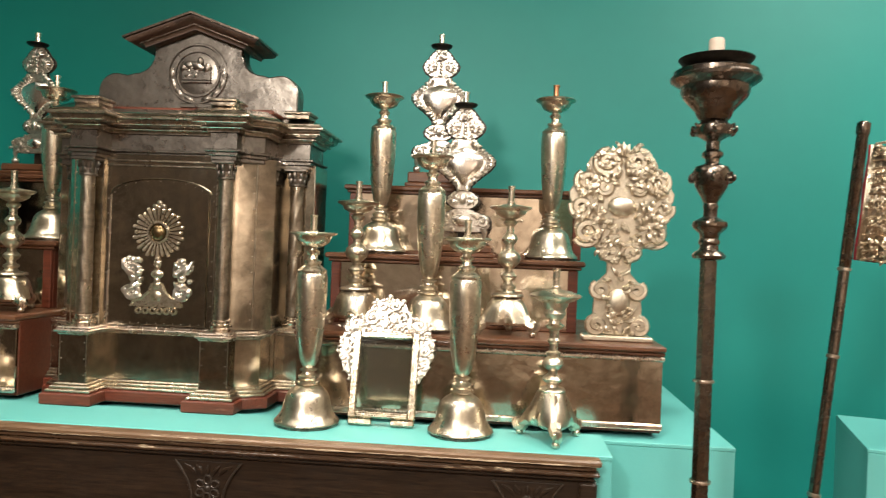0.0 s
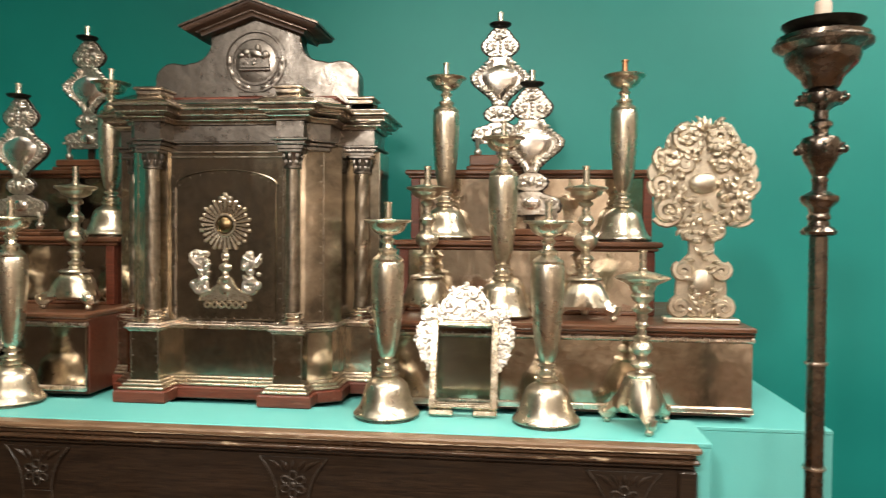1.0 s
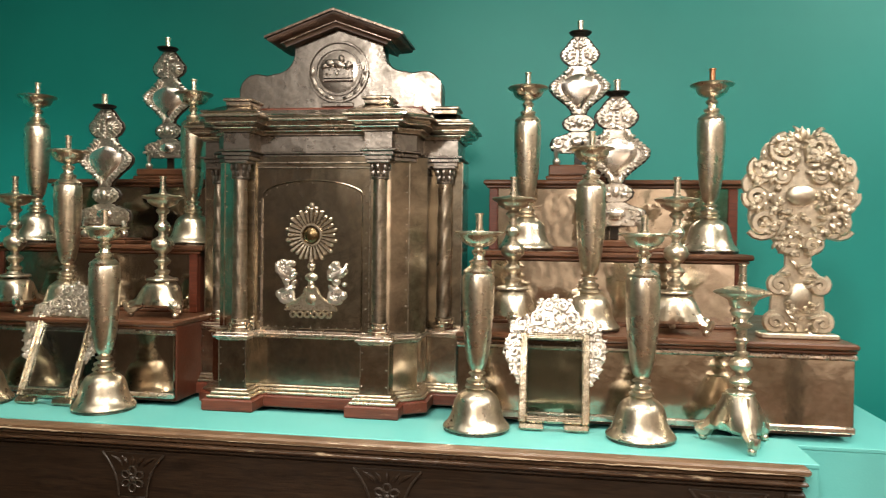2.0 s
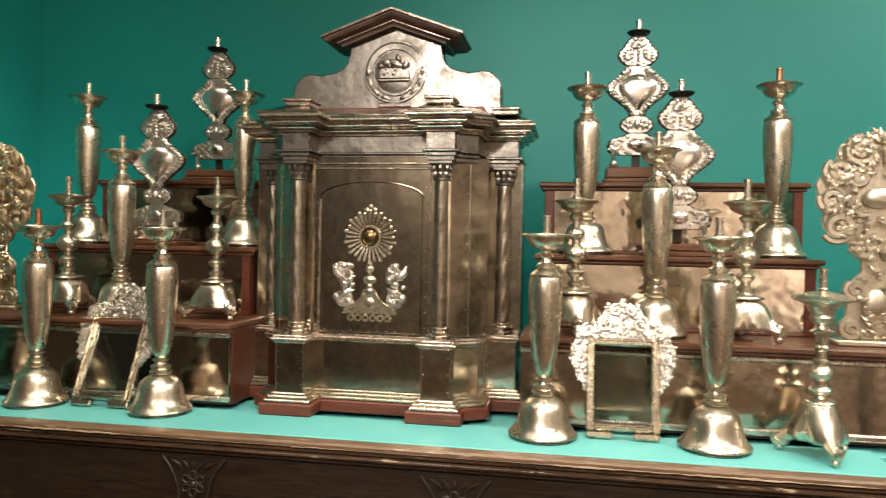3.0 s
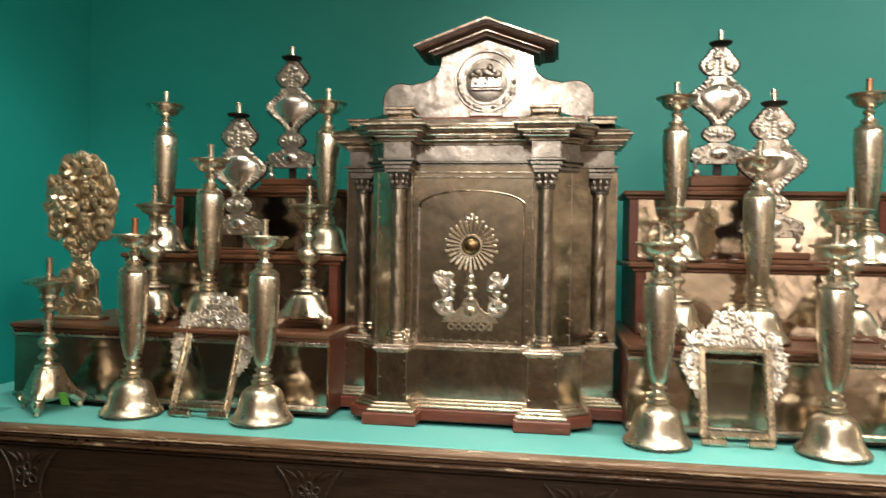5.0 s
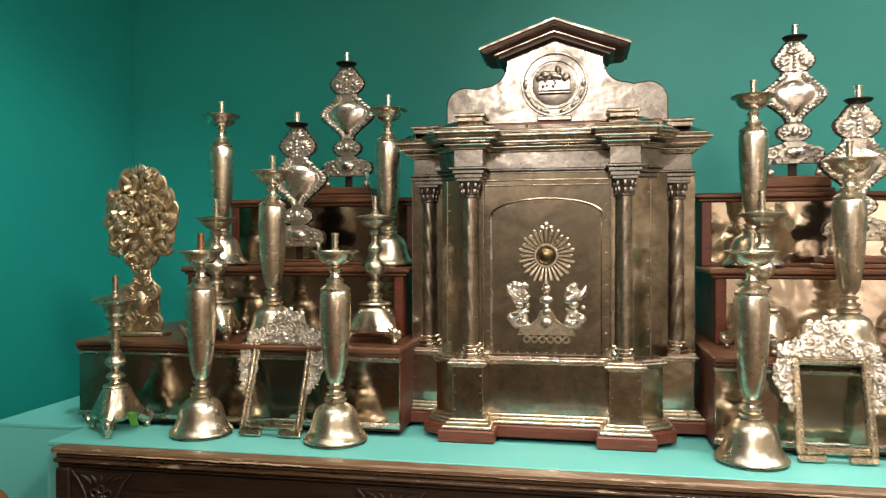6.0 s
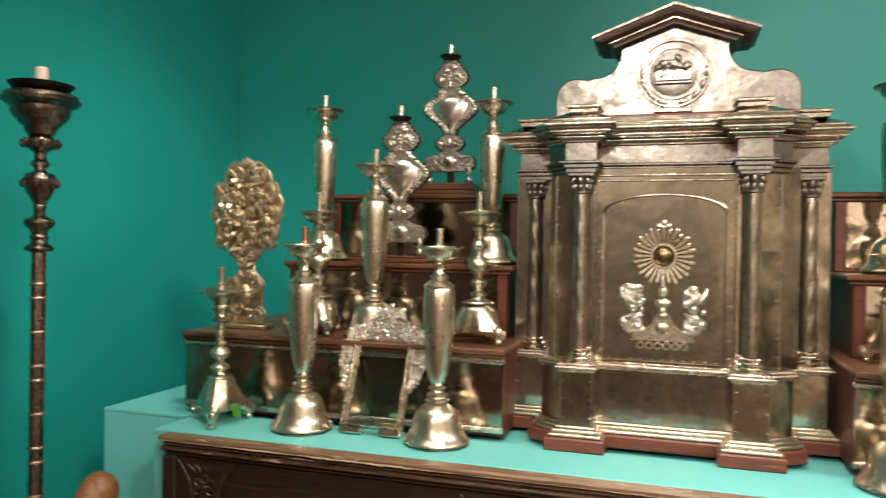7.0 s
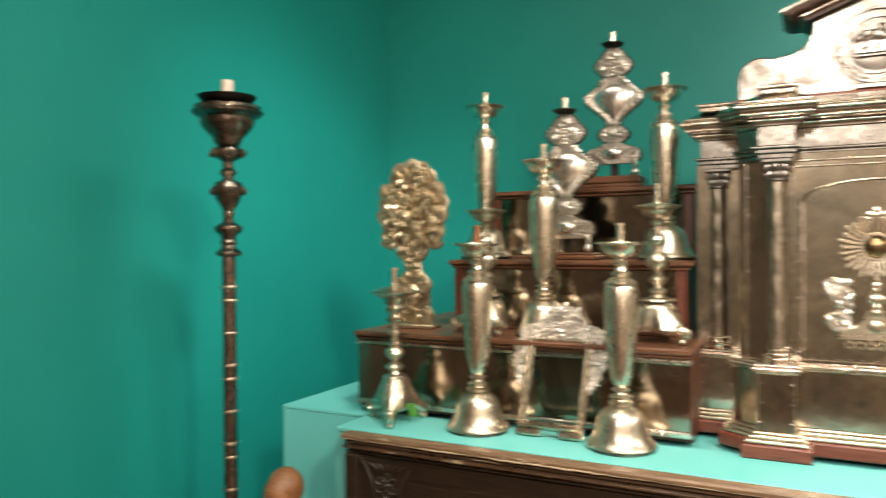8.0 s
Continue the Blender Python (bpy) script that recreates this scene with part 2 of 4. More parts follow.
        return self.prism(poly, z0, z1, c)

    def moved(self, m, start=0):
        self.v[start:] = [tuple(m @ Vector(p)) for p in self.v[start:]]
        return self

    def mesh(self, name, mat):
        me = bpy.data.meshes.new(name)
        me.from_pydata(self.v, [], self.f)
        bm = bmesh.new()
        bm.from_mesh(me)
        bmesh.ops.recalc_face_normals(bm, faces=bm.faces)
        bm.to_mesh(me)
        bm.free()
        me.polygons.foreach_set("use_smooth", [True] * len(me.polygons))
        me.set_sharp_from_angle(angle=radians(38))
        me.materials.append(mat)
        return me


def offset(poly, d):
    """A plan outline (counter-clockwise) grown by d with mitred corners."""
    out, n = [], len(poly)
    for i in range(n):
        (ax, ay), (bx, by), (cx, cy) = poly[i - 1], poly[i], poly[(i + 1) % n]
        ux, uy, vx, vy = bx - ax, by - ay, cx - bx, cy - by
        lu, lv = math.hypot(ux, uy) or 1, math.hypot(vx, vy) or 1
        n1, n2 = (uy / lu, -ux / lu), (vy / lv, -vx / lv)
        k = max(1 + n1[0] * n2[0] + n1[1] * n2[1], 0.35)
        out.append((bx + d * (n1[0] + n2[0]) / k, by + d * (n1[1] + n2[1]) / k))
    return out


def thing(name, m, label, category, group="", kind=""):
    ob = new(name)
    ob.empty_display_size = 0.05
    ob.matrix_world = m
    return tagged(ob, label, category, group, kind)


def part(name, geo, mat, parent, label=""):
    ob = new(name, geo.mesh(name, mat))
    ob.parent = parent
    return tagged(ob, label)


def setting(name, geo, mat, label, category):
    return tagged(new(name, geo.mesh(name, mat)), label, category, "", "structure")

# ---- the room ----
LEFT, RIGHT, BACK, REAR, TOP = -3.0, 4.2, 3.6, -4.2, 3.8
setting("floor", Geo().box(LEFT - 0.2, RIGHT + 0.2, REAR - 0.2, BACK + 0.2, -0.1, 0.0), FLOOR, "dark varnished wooden gallery floor", "floor")
setting("ceiling", Geo().box(LEFT - 0.2, RIGHT + 0.2, REAR - 0.2, BACK + 0.2, TOP, TOP + 0.1), CREAM, "plain pale gallery ceiling", "ceiling")
setting("wall_north", Geo().box(LEFT - 0.2, RIGHT + 0.2, BACK, BACK + 0.2, 0, TOP), TEAL_WALL, "teal green painted gallery wall", "wall")
setting("wall_west", Geo().box(LEFT - 0.2, LEFT, 1.15, BACK, 0, TOP), TEAL_WALL, "teal green painted gallery side wall", "wall")
# unseen stretch of wall, added dark so the silver mirrors no teal
setting("wall_southwest", Geo().box(LEFT - 0.2, LEFT, REAR, 1.147, 0, TOP), UNLIT_WALL, "unseen side wall coloured dark like an unlit room", "wall")
setting("wall_east", Geo().box(RIGHT, RIGHT + 0.2, REAR, BACK, 0, TOP), BROWN_WALL, "plain brown gallery side wall", "wall")
setting("wall_south", Geo().box(LEFT - 0.2, RIGHT + 0.2, REAR - 0.2, REAR, 0, TOP), BROWN_WALL, "plain brown gallery wall", "wall")

# ---- display blocks and the altar frontal ----
TABLE = 0.92


def display_block(x0, x1, y0, y1, top, m, label):
    t = thing("display_block", m, label, "plinth", "teal display blocks")
    part("block_body", Geo().box(x0, x1, y0, y1, 0, top - 0.012, 0.002), TEAL_BLOCK, t)
    part("block_top", Geo().box(x0 - 0.001, x1 + 0.001, y0 - 0.001, y1 + 0.001, top - 0.012, top, 0.002), TEAL_BLOCK, t)
    return t


display_block(-2.60, 0.965, 2.215, BACK - 0.02, 0.905, pose(0, 0, 0), "long turquoise painted display block against the wall")
display_block(-2.215, 0.588, 1.992, 2.2135, TABLE, pose(0, 0, 0), "turquoise painted display shelf behind the altar frontal")
display_block(0, 1.1, 0, 0.5, 0.88, pose(1.415, 2.40, 0, 0, 0, -14), "separate turquoise painted display block by the wall")


def altar_frontal():
    x0, x1, y = -2.165, 0.556, 1.945
    t = thing("altar_frontal", pose(0, 0, 0), "dark carved wooden altar frontal with worn moulded top rail", "altar frontal")
    part("back_board", Geo().box(x0 + 0.01, x1 - 0.01, y + 0.014, y + 0.043, 0.0, 0.862), CHEST_WOOD, t)
    for a, b, z0, z1, mat in ((0.0, 0.0, 0.902, 0.919, CHEST_TOP), (0.012, 0.006, 0.888, 0.902, CHEST_EDGE), (0.004, 0.003, 0.874, 0.888, CHEST_EDGE), (0.015, 0.01, 0.862, 0.874, CHEST_WOOD)):
        part("rail_moulding", Geo().box(x0 + a, x1 - a, y + b - 0.004, y + 0.043, z0 + 0.0002, z1, 0.005), mat, t, "worn rail moulding with chipped edge")
    # splintered lower lip of the top rail
    rnd = random.Random(21)
    n, wear = 260, 0.5
    pts, rad = [], []
    for k in range(n):
        wear = min(1.0, max(0.0, wear + rnd.uniform(-0.22, 0.22)))
        pts.append((x0 + 0.01 + (x1 - x0 - 0.02) * k / (n - 1), y - 0.0035, 0.9055 + 0.0012 * rnd.uniform(-1, 1)))
        rad.append(0.0004 + 0.0026 * wear * wear)
    chips = Geo().tube(pts, rad, 6)
    part("worn_edge", chips, WORN, t, "pale splintered worn edge")
    for x in (x0 + 0.01, x1 - 0.055):
        part("end_stile", Geo().box(x, x + 0.045, y + 0.002, y + 0.042, 0.0, 0.862, 0.006), CHEST_WOOD, t)
    part("bottom_rail", Geo().box(x0 + 0.056, x1 - 0.056, y + 0.002, y + 0.042, 0.0, 0.12, 0.006), CHEST_WOOD, t)
    for cx in (-2.012, -1.178, -0.467, 0.372):
        # flaring capital: a raised plate with beaded sides and hanging leaves
        def flare(k):
            return 0.041 + 0.050 * k ** 2.2
        ks = [j / 12 for j in range(13)]
        plate = [(cx + flare(k), 0.735 + 0.118 * k) for k in ks] + [(cx - flare(k), 0.735 + 0.118 * k) for k in reversed(ks)]
        g = Geo().prism(plate, 0.0, 0.005, 0.002, lambda x, z, d: (x, y + 0.0138 - d, z))
        cap = part("carved_capital", g, CHEST_WOOD, t, "carved flaring capital")
        for s in (-1, 1):
            part("capital_edge", Geo().tube([(cx + s * flare(k), y + 0.006, 0.735 + 0.118 * k) for k in ks], 0.0034, 6), CARVED_WOOD, cap)
            part("pilaster_edge", Geo().tube([(cx + s * 0.042, y + 0.010, 0.734 - 0.045 * j) for j in range(13)], 0.003, 6), CARVED_WOOD, cap)
        for q in range(5):
            b = (q - 2) * 0.021
            g = Geo().tube([(cx + b * (0.75 + 0.8 * k * k), y + 0.0062, 0.817 + 0.027 * k) for k in (0, 0.35, 0.7, 1)], [0.0015, 0.0045, 0.0055, 0.002], 6)
            part("hanging_leaf", g, CHEST_WOOD, cap)
        part("pilaster", Geo().box(cx - 0.04, cx + 0.04, y + 0.008, y + 0.0138, 0.13, 0.7345, 0.002), CHEST_WOOD, cap)
        flower = part("carved_flower", Geo().blob((cx, y + 0.004, 0.783), (0.009, 0.006, 0.009), 0, 10, 6), CARVED_WOOD, t, "carved six-petalled flower")
        for k in range(6):
            a = radians(60 * k + 30)
            c, s_ = math.cos(a), math.sin(a)
            ring = [(cx + (0.023 + 0.012 * math.cos(b)) * c - 0.0095 * math.sin(b) * s_, y + 0.0045, 0.783 + (0.023 + 0.012 * math.cos(b)) * s_ + 0.0095 * math.sin(b) * c) for b in (2 * math.pi * j / 12 for j in range(13))]
            part("petal", Geo().tube(ring, 0.0030, 5), CARVED_WOOD, flower)
    for cx, w in ((-1.595, 0.29), (-0.822, 0.225), (-0.048, 0.29)):
        g = Geo()
        g.box(cx - w, cx + w, y + 0.006, y + 0.018, 0.16, 0.66, 0.008)
        part("carved_panel", g, CHEST_WOOD, t)


altar_frontal()

# ---- stepped shelves: three tiers on each side ----


def tier(name, x0, x1, y0, y1, z0, z1, lip, front, label, mouldings=False):
    t = thing(name, pose(0, 0, z0), label, "shelf tier", "stepped altar shelves")
    h = z1 - z0
    part("carcass", Geo().box(x0, x1, y0 + 0.012, y1, 0.0, h - 0.018, 0.003), RED_WOOD, t)
    part("top_board", Geo().box(x0 - lip, x1 + lip, y0 - 0.018, y1, h - 0.018, h, 0.005), BROWN_WOOD, t, "brown wooden top board")
    part("board_moulding", Geo().box(x0 - lip * 0.5, x1 + lip * 0.5, y0 - 0.008, y0 + 0.012, h - 0.029, h - 0.0185, 0.003), BROWN_WOOD, t)
    if mouldings:
        part("front_sheet", Geo().box(x0 + 0.002, x1 - 0.002, y0, y0 + 0.0115, 0.012, h - 0.045, 0.002), front, t, "polished silver sheet front")
        part("upper_strip", Geo().box(x0 - 0.002, x1 + 0.002, y0 - 0.012, y0 + 0.0115, h - 0.0445, h - 0.0295, 0.004), SILVER, t, "bright silver moulding")
        part("lower_strip", Geo().box(x0 - 0.002, x1 + 0.002, y0 - 0.008, y0 - 0.0005, 0.012, 0.030, 0.004), SILVER, t, "bright silver moulding")
    else:
        for x in (x0, x1 - 0.03):
            part("stile", Geo().box(x - 0.001, x + 0.03, y0 - 0.005, y0 + 0.0115, 0.0, h - 0.0295, 0.003), RED_WOOD, t)
        part("front_sheet", Geo().box(x0 + 0.0305, x1 - 0.0305, y0, y0 + 0.0115, 0.012, h - 0.0295, 0.002), front, t, "polished embossed silver sheet front")
        part("bottom_strip", Geo().box(x0 + 0.0305, x1 - 0.0305, y0 - 0.006, y0 + 0.0115, 0.0, 0.0118, 0.003), BROWN_WOOD, t)


Z1, Z2, Z3 = 1.178, 1.412, 1.662
# right tiers take the lit sheet colours, left tiers the shaded one
for x0, x1, m0, m1, u0, u1, low, sheet in ((-0.330, 0.766, -0.285, 0.533, -0.285, 0.565, STEP_FRONT_LIT, SILVER_STEP), (-2.312, -1.228, -2.055, -1.275, -2.015, -1.29, SILVER_FRONT_SHADED, SILVER_FRONT_SHADED)):
    tier("shelf_tier", x0, x1, 2.256, 3.0, TABLE, Z1, 0.004, low, "low wooden altar step, tarnished silver front toned for its side's light", True)
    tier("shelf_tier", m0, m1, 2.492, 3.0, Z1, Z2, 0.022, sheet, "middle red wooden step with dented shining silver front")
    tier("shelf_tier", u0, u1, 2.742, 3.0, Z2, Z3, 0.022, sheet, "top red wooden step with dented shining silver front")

# ---- tabernacle ----
XC, YF, AX = -0.7945, 2.30, 0.018


def plan(a, b, c, d):
    """The broken front: bays a to b and c to d stand forward under the columns."""
    half = [(a, 0.0), (a, -0.085), (b, -0.085), (b, -0.030), (c, 0.012), (c, 0.130), (d, 0.130), (d, 0.34)]
    return [(-x, y) for x, y in reversed(half)] + half


def tabernacle():
    t = thing("tabernacle", pose(XC, YF, TABLE), "large silver-clad tabernacle with twisted columns and gabled top", "tabernacle")
    P = plan(0.163, 0.282, 0.340, 0.450)
    Q = plan(0.176, 0.270, 0.335, 0.440)
    part("plinth", Geo().prism(offset(Q, 0.034), 0.0, 0.036, 0.004), PLINTH_WOOD, t, "red-brown wooden plinth")
    g = Geo()
    for d, z0, z1 in ((0.024, 0.0362, 0.046), (0.015, 0.046, 0.056), (0.006, 0.056, 0.064)):
        g.prism(offset(Q, d), z0, z1, 0.003)
    part("base_moulding", g, SILVER_GILT, t, "bright silver base moulding")
    part("pedestal", Geo().prism(offset(Q, -0.002), 0.0641, 0.212, 0.002), SILVER_SHEET, t)
    g = Geo()
    for d, z0, z1 in ((0.003, 0.2121, 0.220), (0.011, 0.220, 0.228), (0.005, 0.228, 0.236)):
        g.prism(offset(Q, d), z0, z1, 0.003)
    part("pedestal_moulding", g, SILVER, t)
    # the body behind the columns
    def flank(c, e):
        """One half of the body: pilaster, slanting sheet out to c, and the recess of the outer column."""
        return [(0.185, 0.0), (0.185, -0.012), (0.225, -0.012), (0.252, 0.0), (c, e), (c, 0.175), (0.445, 0.175), (0.445, 0.335)]

    body = [(-x, y) for x, y in reversed(flank(0.318, 0.028))] + flank(0.350, 0.055)
    part("body", Geo().prism(body, 0.2362, 0.780, 0.002), SILVER_SHEET, t)
    # door with an arched head
    g = Geo()
    arch = [(-0.160, 0.242), (0.160, 0.242)] + [(0.160 * math.cos(a), 0.655 + 0.048 * math.sin(a)) for a in (math.pi * j / 20 for j in range(21))]
    g.prism(arch, -0.0, 0.007, 0.003, lambda x, y, z: (x, -z - 0.0005, y))
    door = part("door", g, SILVER_SHEET, t, "arched door of dark silver sheet")
    edge = Geo()
    edge.tube([(-0.163, -0.006, 0.24)] + [(-0.163, -0.006, 0.65)], 0.004, 6)
    part("door_edge", edge, SILVER, door, "bright worn door edge")
    edge = Geo()
    edge.tube([(0.164 * math.cos(a), -0.005, 0.655 + 0.05 * math.sin(a)) for a in (math.pi * j / 24 for j in range(25))], 0.0015, 5)
    part("arch_bead", edge, SILVER_SHEET, door)
    rosette(door)
    # lapped sheet edges: beside the door, on the pilasters and down the slanting flanks
    for s in (-1, 1):
        for x, y, z0, z1 in ((0.1855, -0.0125, 0.238, 0.760), (0.2255, -0.0125, 0.238, 0.760), (0.300, 0.0200 if s < 0 else 0.0265, 0.238, 0.778), (0.445, 0.1750, 0.238, 0.778)):
            part("sheet_seam", Geo().tube([(s * x, y, z0), (s * x, y, z1)], 0.0016, 6), CORNICE, t)
        for x, y in ((0.180, -0.0832), (0.266, -0.0832), (0.341, 0.1318), (0.434, 0.1318)):
            part("pedestal_seam", Geo().tube([(s * x, y, 0.066), (s * x, y, 0.210)], 0.0014, 6), CORNICE, t)
    for z in (0.742, 0.757):
        part("head_strip", Geo().box(-0.180, 0.180, -0.006, -0.0005, z, z + 0.005, 0.001), CORNICE, t)
    rivets = Geo()
    for s in (-1, 1):
        for k in range(10):
            rivets.blob((0.1725 * s, -0.001, 0.262 + 0.047 * k), (0.0026, 0.0026, 0.0026), 0, 6, 4)
            rivets.blob((0.293 * s, 0.0170 if s < 0 else 0.0225, 0.27 + 0.05 * k), (0.0026, 0.0026, 0.0026), 0, 6, 4)
        for k in range(3):
            for q, y in ((0.186, -0.0835), (0.260, -0.0835), (0.348, 0.1315), (0.428, 0.1315)):
                rivets.blob((q * s, y, 0.088 + 0.05 * k), (0.0026, 0.0026, 0.0026), 0, 6, 4)
    for k in range(11):
        rivets.blob((-0.14 + 0.028 * k, -0.0085, 0.249), (0.002, 0.002, 0.002), 0, 6, 4)
        a = math.pi * (k + 0.5) / 11
        rivets.blob((0.150 * math.cos(a), -0.0085, 0.651 + 0.045 * math.sin(a)), (0.002, 0.002, 0.002), 0, 6, 4)
    tagged(part("rivets", rivets, CORNICE, t, "small silver nail heads"), kind="stuff")
    # four twisted columns
    for cx, cy in ((-0.2225, -0.035), (0.2225, -0.035), (-0.386, 0.165), (0.390, 0.158)):
        def twist(a, z, s=1 if cx > 0 else -1, twisted=0.022 if cy < 0 else 0.05):
            return 1 + twisted * math.cos(4 * a - s * z * 75) + 0.008 * math.cos(12 * a - s * z * 225)
        shaft = [(0.0232 - 0.0025 * k / 120, 0.275 + 0.430 * k / 120) for k in range(121)]
        col = part("column", Geo().lathe(shaft, 36, (cx, cy, 0), twist), COLUMN_SILVER, t, "twisted silver column")
        foot = [(0.046, 0.2362), (0.046, 0.243), (0.040, 0.245), (0.043, 0.250), (0.043, 0.256), (0.033, 0.259), (0.031, 0.262), (0.036, 0.265), (0.036, 0.270), (0.027, 0.274), (0.026, 0.276)]
        part("column_base", Geo().lathe([(r * 0.80, z) for r, z in foot], 28, (cx, cy, 0)), POLISHED, col, "polished ringed column base")
        cap = Geo().lathe([(0.022, 0.704), (0.027, 0.706), (0.027, 0.711), (0.022, 0.713), (0.023, 0.735), (0.030, 0.752)], 24, (cx, cy, 0))
        for k in range(8):
            a = 2 * math.pi * k / 8
            for z, r in ((0.722, 0.023), (0.740, 0.028)):
                cap.blob((cx + r * math.cos(a), cy + r * math.sin(a), z), (0.0058, 0.0058, 0.0125), 0, 6, 5)
        cap.box(cx - 0.036, cx + 0.036, cy - 0.036, cy + 0.036, 0.752, 0.762, 0.002)
        part("capital", cap, ATTIC_SHEET, col, "leafy column capital")
    # entablature
    g = Geo()
    for d, z0, z1 in ((-0.020, 0.762, 0.775), (-0.014, 0.775, 0.787), (-0.004, 0.787, 0.794)):
        g.prism(offset(P, d), z0, z1, 0.002)
    part("architrave", g, ATTIC_SHEET, t)
    part("frieze", Geo().prism(offset(P, -0.018), 0.7941, 0.846, 0.002), ATTIC_SHEET, t)
    g = Geo()
    rings = []
    for k in range(13):
        u = k / 12
        rings.append([(x, y, 0.8461 + 0.0395 * u) for x, y in offset(P, -0.010 + 0.034 * (u - 0.16 * math.sin(2 * math.pi * u)))])
    g.rings(rings)
    g.prism(offset(P, 0.036), 0.8861, 0.895, 0.0025)
    part("cornice", g, CORNICE, t, "deep dark moulded cornice")
    for d, z in ((0.004, 0.856), (0.021, 0.870)):
        part("cornice_bead", Geo().prism(offset(P, d + 0.002), z, z + 0.004, 0.0015), SILVER, t, "worn bright bead")
    part("cornice_cap", Geo().prism(offset(P, 0.028), 0.8951, 0.902, 0.003), SILVER_SHEET, t)
    slope = [[(x, y, z) for x, y in offset(P, d)] for d, z in ((0.020, 0.9021), (0.020, 0.906), (-0.016, 0.926), (-0.020, 0.926))]
    part("attic_step", Geo().rings(slope), POLISHED, t, "bright sloping silver shelf above the cornice")
    part("attic_band", Geo().box(-0.335, 0.335, 0.045, 0.30, 0.9261, 0.938, 0.003), RED_WOOD, t, "red wooden band")
    for s in (-1, 1):
        for cx, cy in ((0.2175, -0.028), (0.392, 0.165)):
            g = Geo().box(s * cx - 0.039, s * cx + 0.039, cy - 0.044, cy + 0.044, 0.9263, 0.940, 0.003)
            g.box(s * cx - 0.046, s * cx + 0.046, cy - 0.051, cy + 0.051, 0.940, 0.949, 0.003)
            part("attic_block", g, CORNICE, t)
    # shaped attic panel
    half = [(0.345, 0.9382), (0.345, 0.985)]
    half += [(0.285 + 0.060 * math.cos(a), 1.020 + 0.062 * math.sin(a)) for a in (radians(d) for d in range(0, 100, 12))]
    half += [(0.245, 1.076), (0.222, 1.082)]
    half += [(0.222 - 0.070 * math.sin(a), 1.152 - 0.070 * math.cos(a)) for a in (radians(d) for d in range(12, 96, 12))]
    half += [(0.152, 1.20), (0.0, 1.255)]
    outline = [(x * 1.02 + AX, z) for x, z in half + [(-x, z) for x, z in reversed(half[:-1])]]
    g = Geo()
    g.prism(outline, -0.265, -0.192, 0.004, lambda x, y, z: (x, -z, y))
    panel = part("attic_panel", g, ATTIC_SHEET, t, "shaped silver panel with rounded shoulders")
    medallion(panel)
    # gable: three stepped mouldings along a bent slope
    def chevron(g, reach, y0, za, zb):
        slope, zc = 0.082 / 0.226, 1.275
        out = [(reach, zc + zb - slope * reach), (0, zc + zb), (-reach, zc + zb - slope * reach), (-reach, zc + za - slope * reach), (0, zc + za), (reach, zc + za - slope * reach)]
        g.prism([(x + AX, z) for x, z in out], -0.33, -y0, 0.0003, lambda x, y, z: (x, -z, y))

    rings = []
    for k in range(13):
        u = k / 12
        o = u - 0.17 * math.sin(2 * math.pi * u)
        reach, y0, z = 0.174 + 0.052 * o, 0.162 - 0.036 * o, 1.275 - 0.050 + 0.042 * u
        rings.append([(x + AX, y, z - 0.363 * abs(x)) for x, y in ((-reach, y0), (0, y0), (reach, y0), (reach, 0.33), (0, 0.33), (-reach, 0.33))])
    g = Geo().rings(rings)
    gable = part("gable", g, GABLE, t, "dark moulded gable")
    g = Geo()
    chevron(g, 0.234, 0.118, -0.0078, 0.0)
    part("gable_edge", g, GABLE_METAL, gable, "thin metal edge")
    for reach, y0, z in ((0.188, 0.150, -0.036), (0.217, 0.130, -0.020)):
        g = Geo()
        chevron(g, reach, y0, z, z + 0.0045)
        part("gable_bead", g, GABLE_METAL, gable, "raised metal bead")


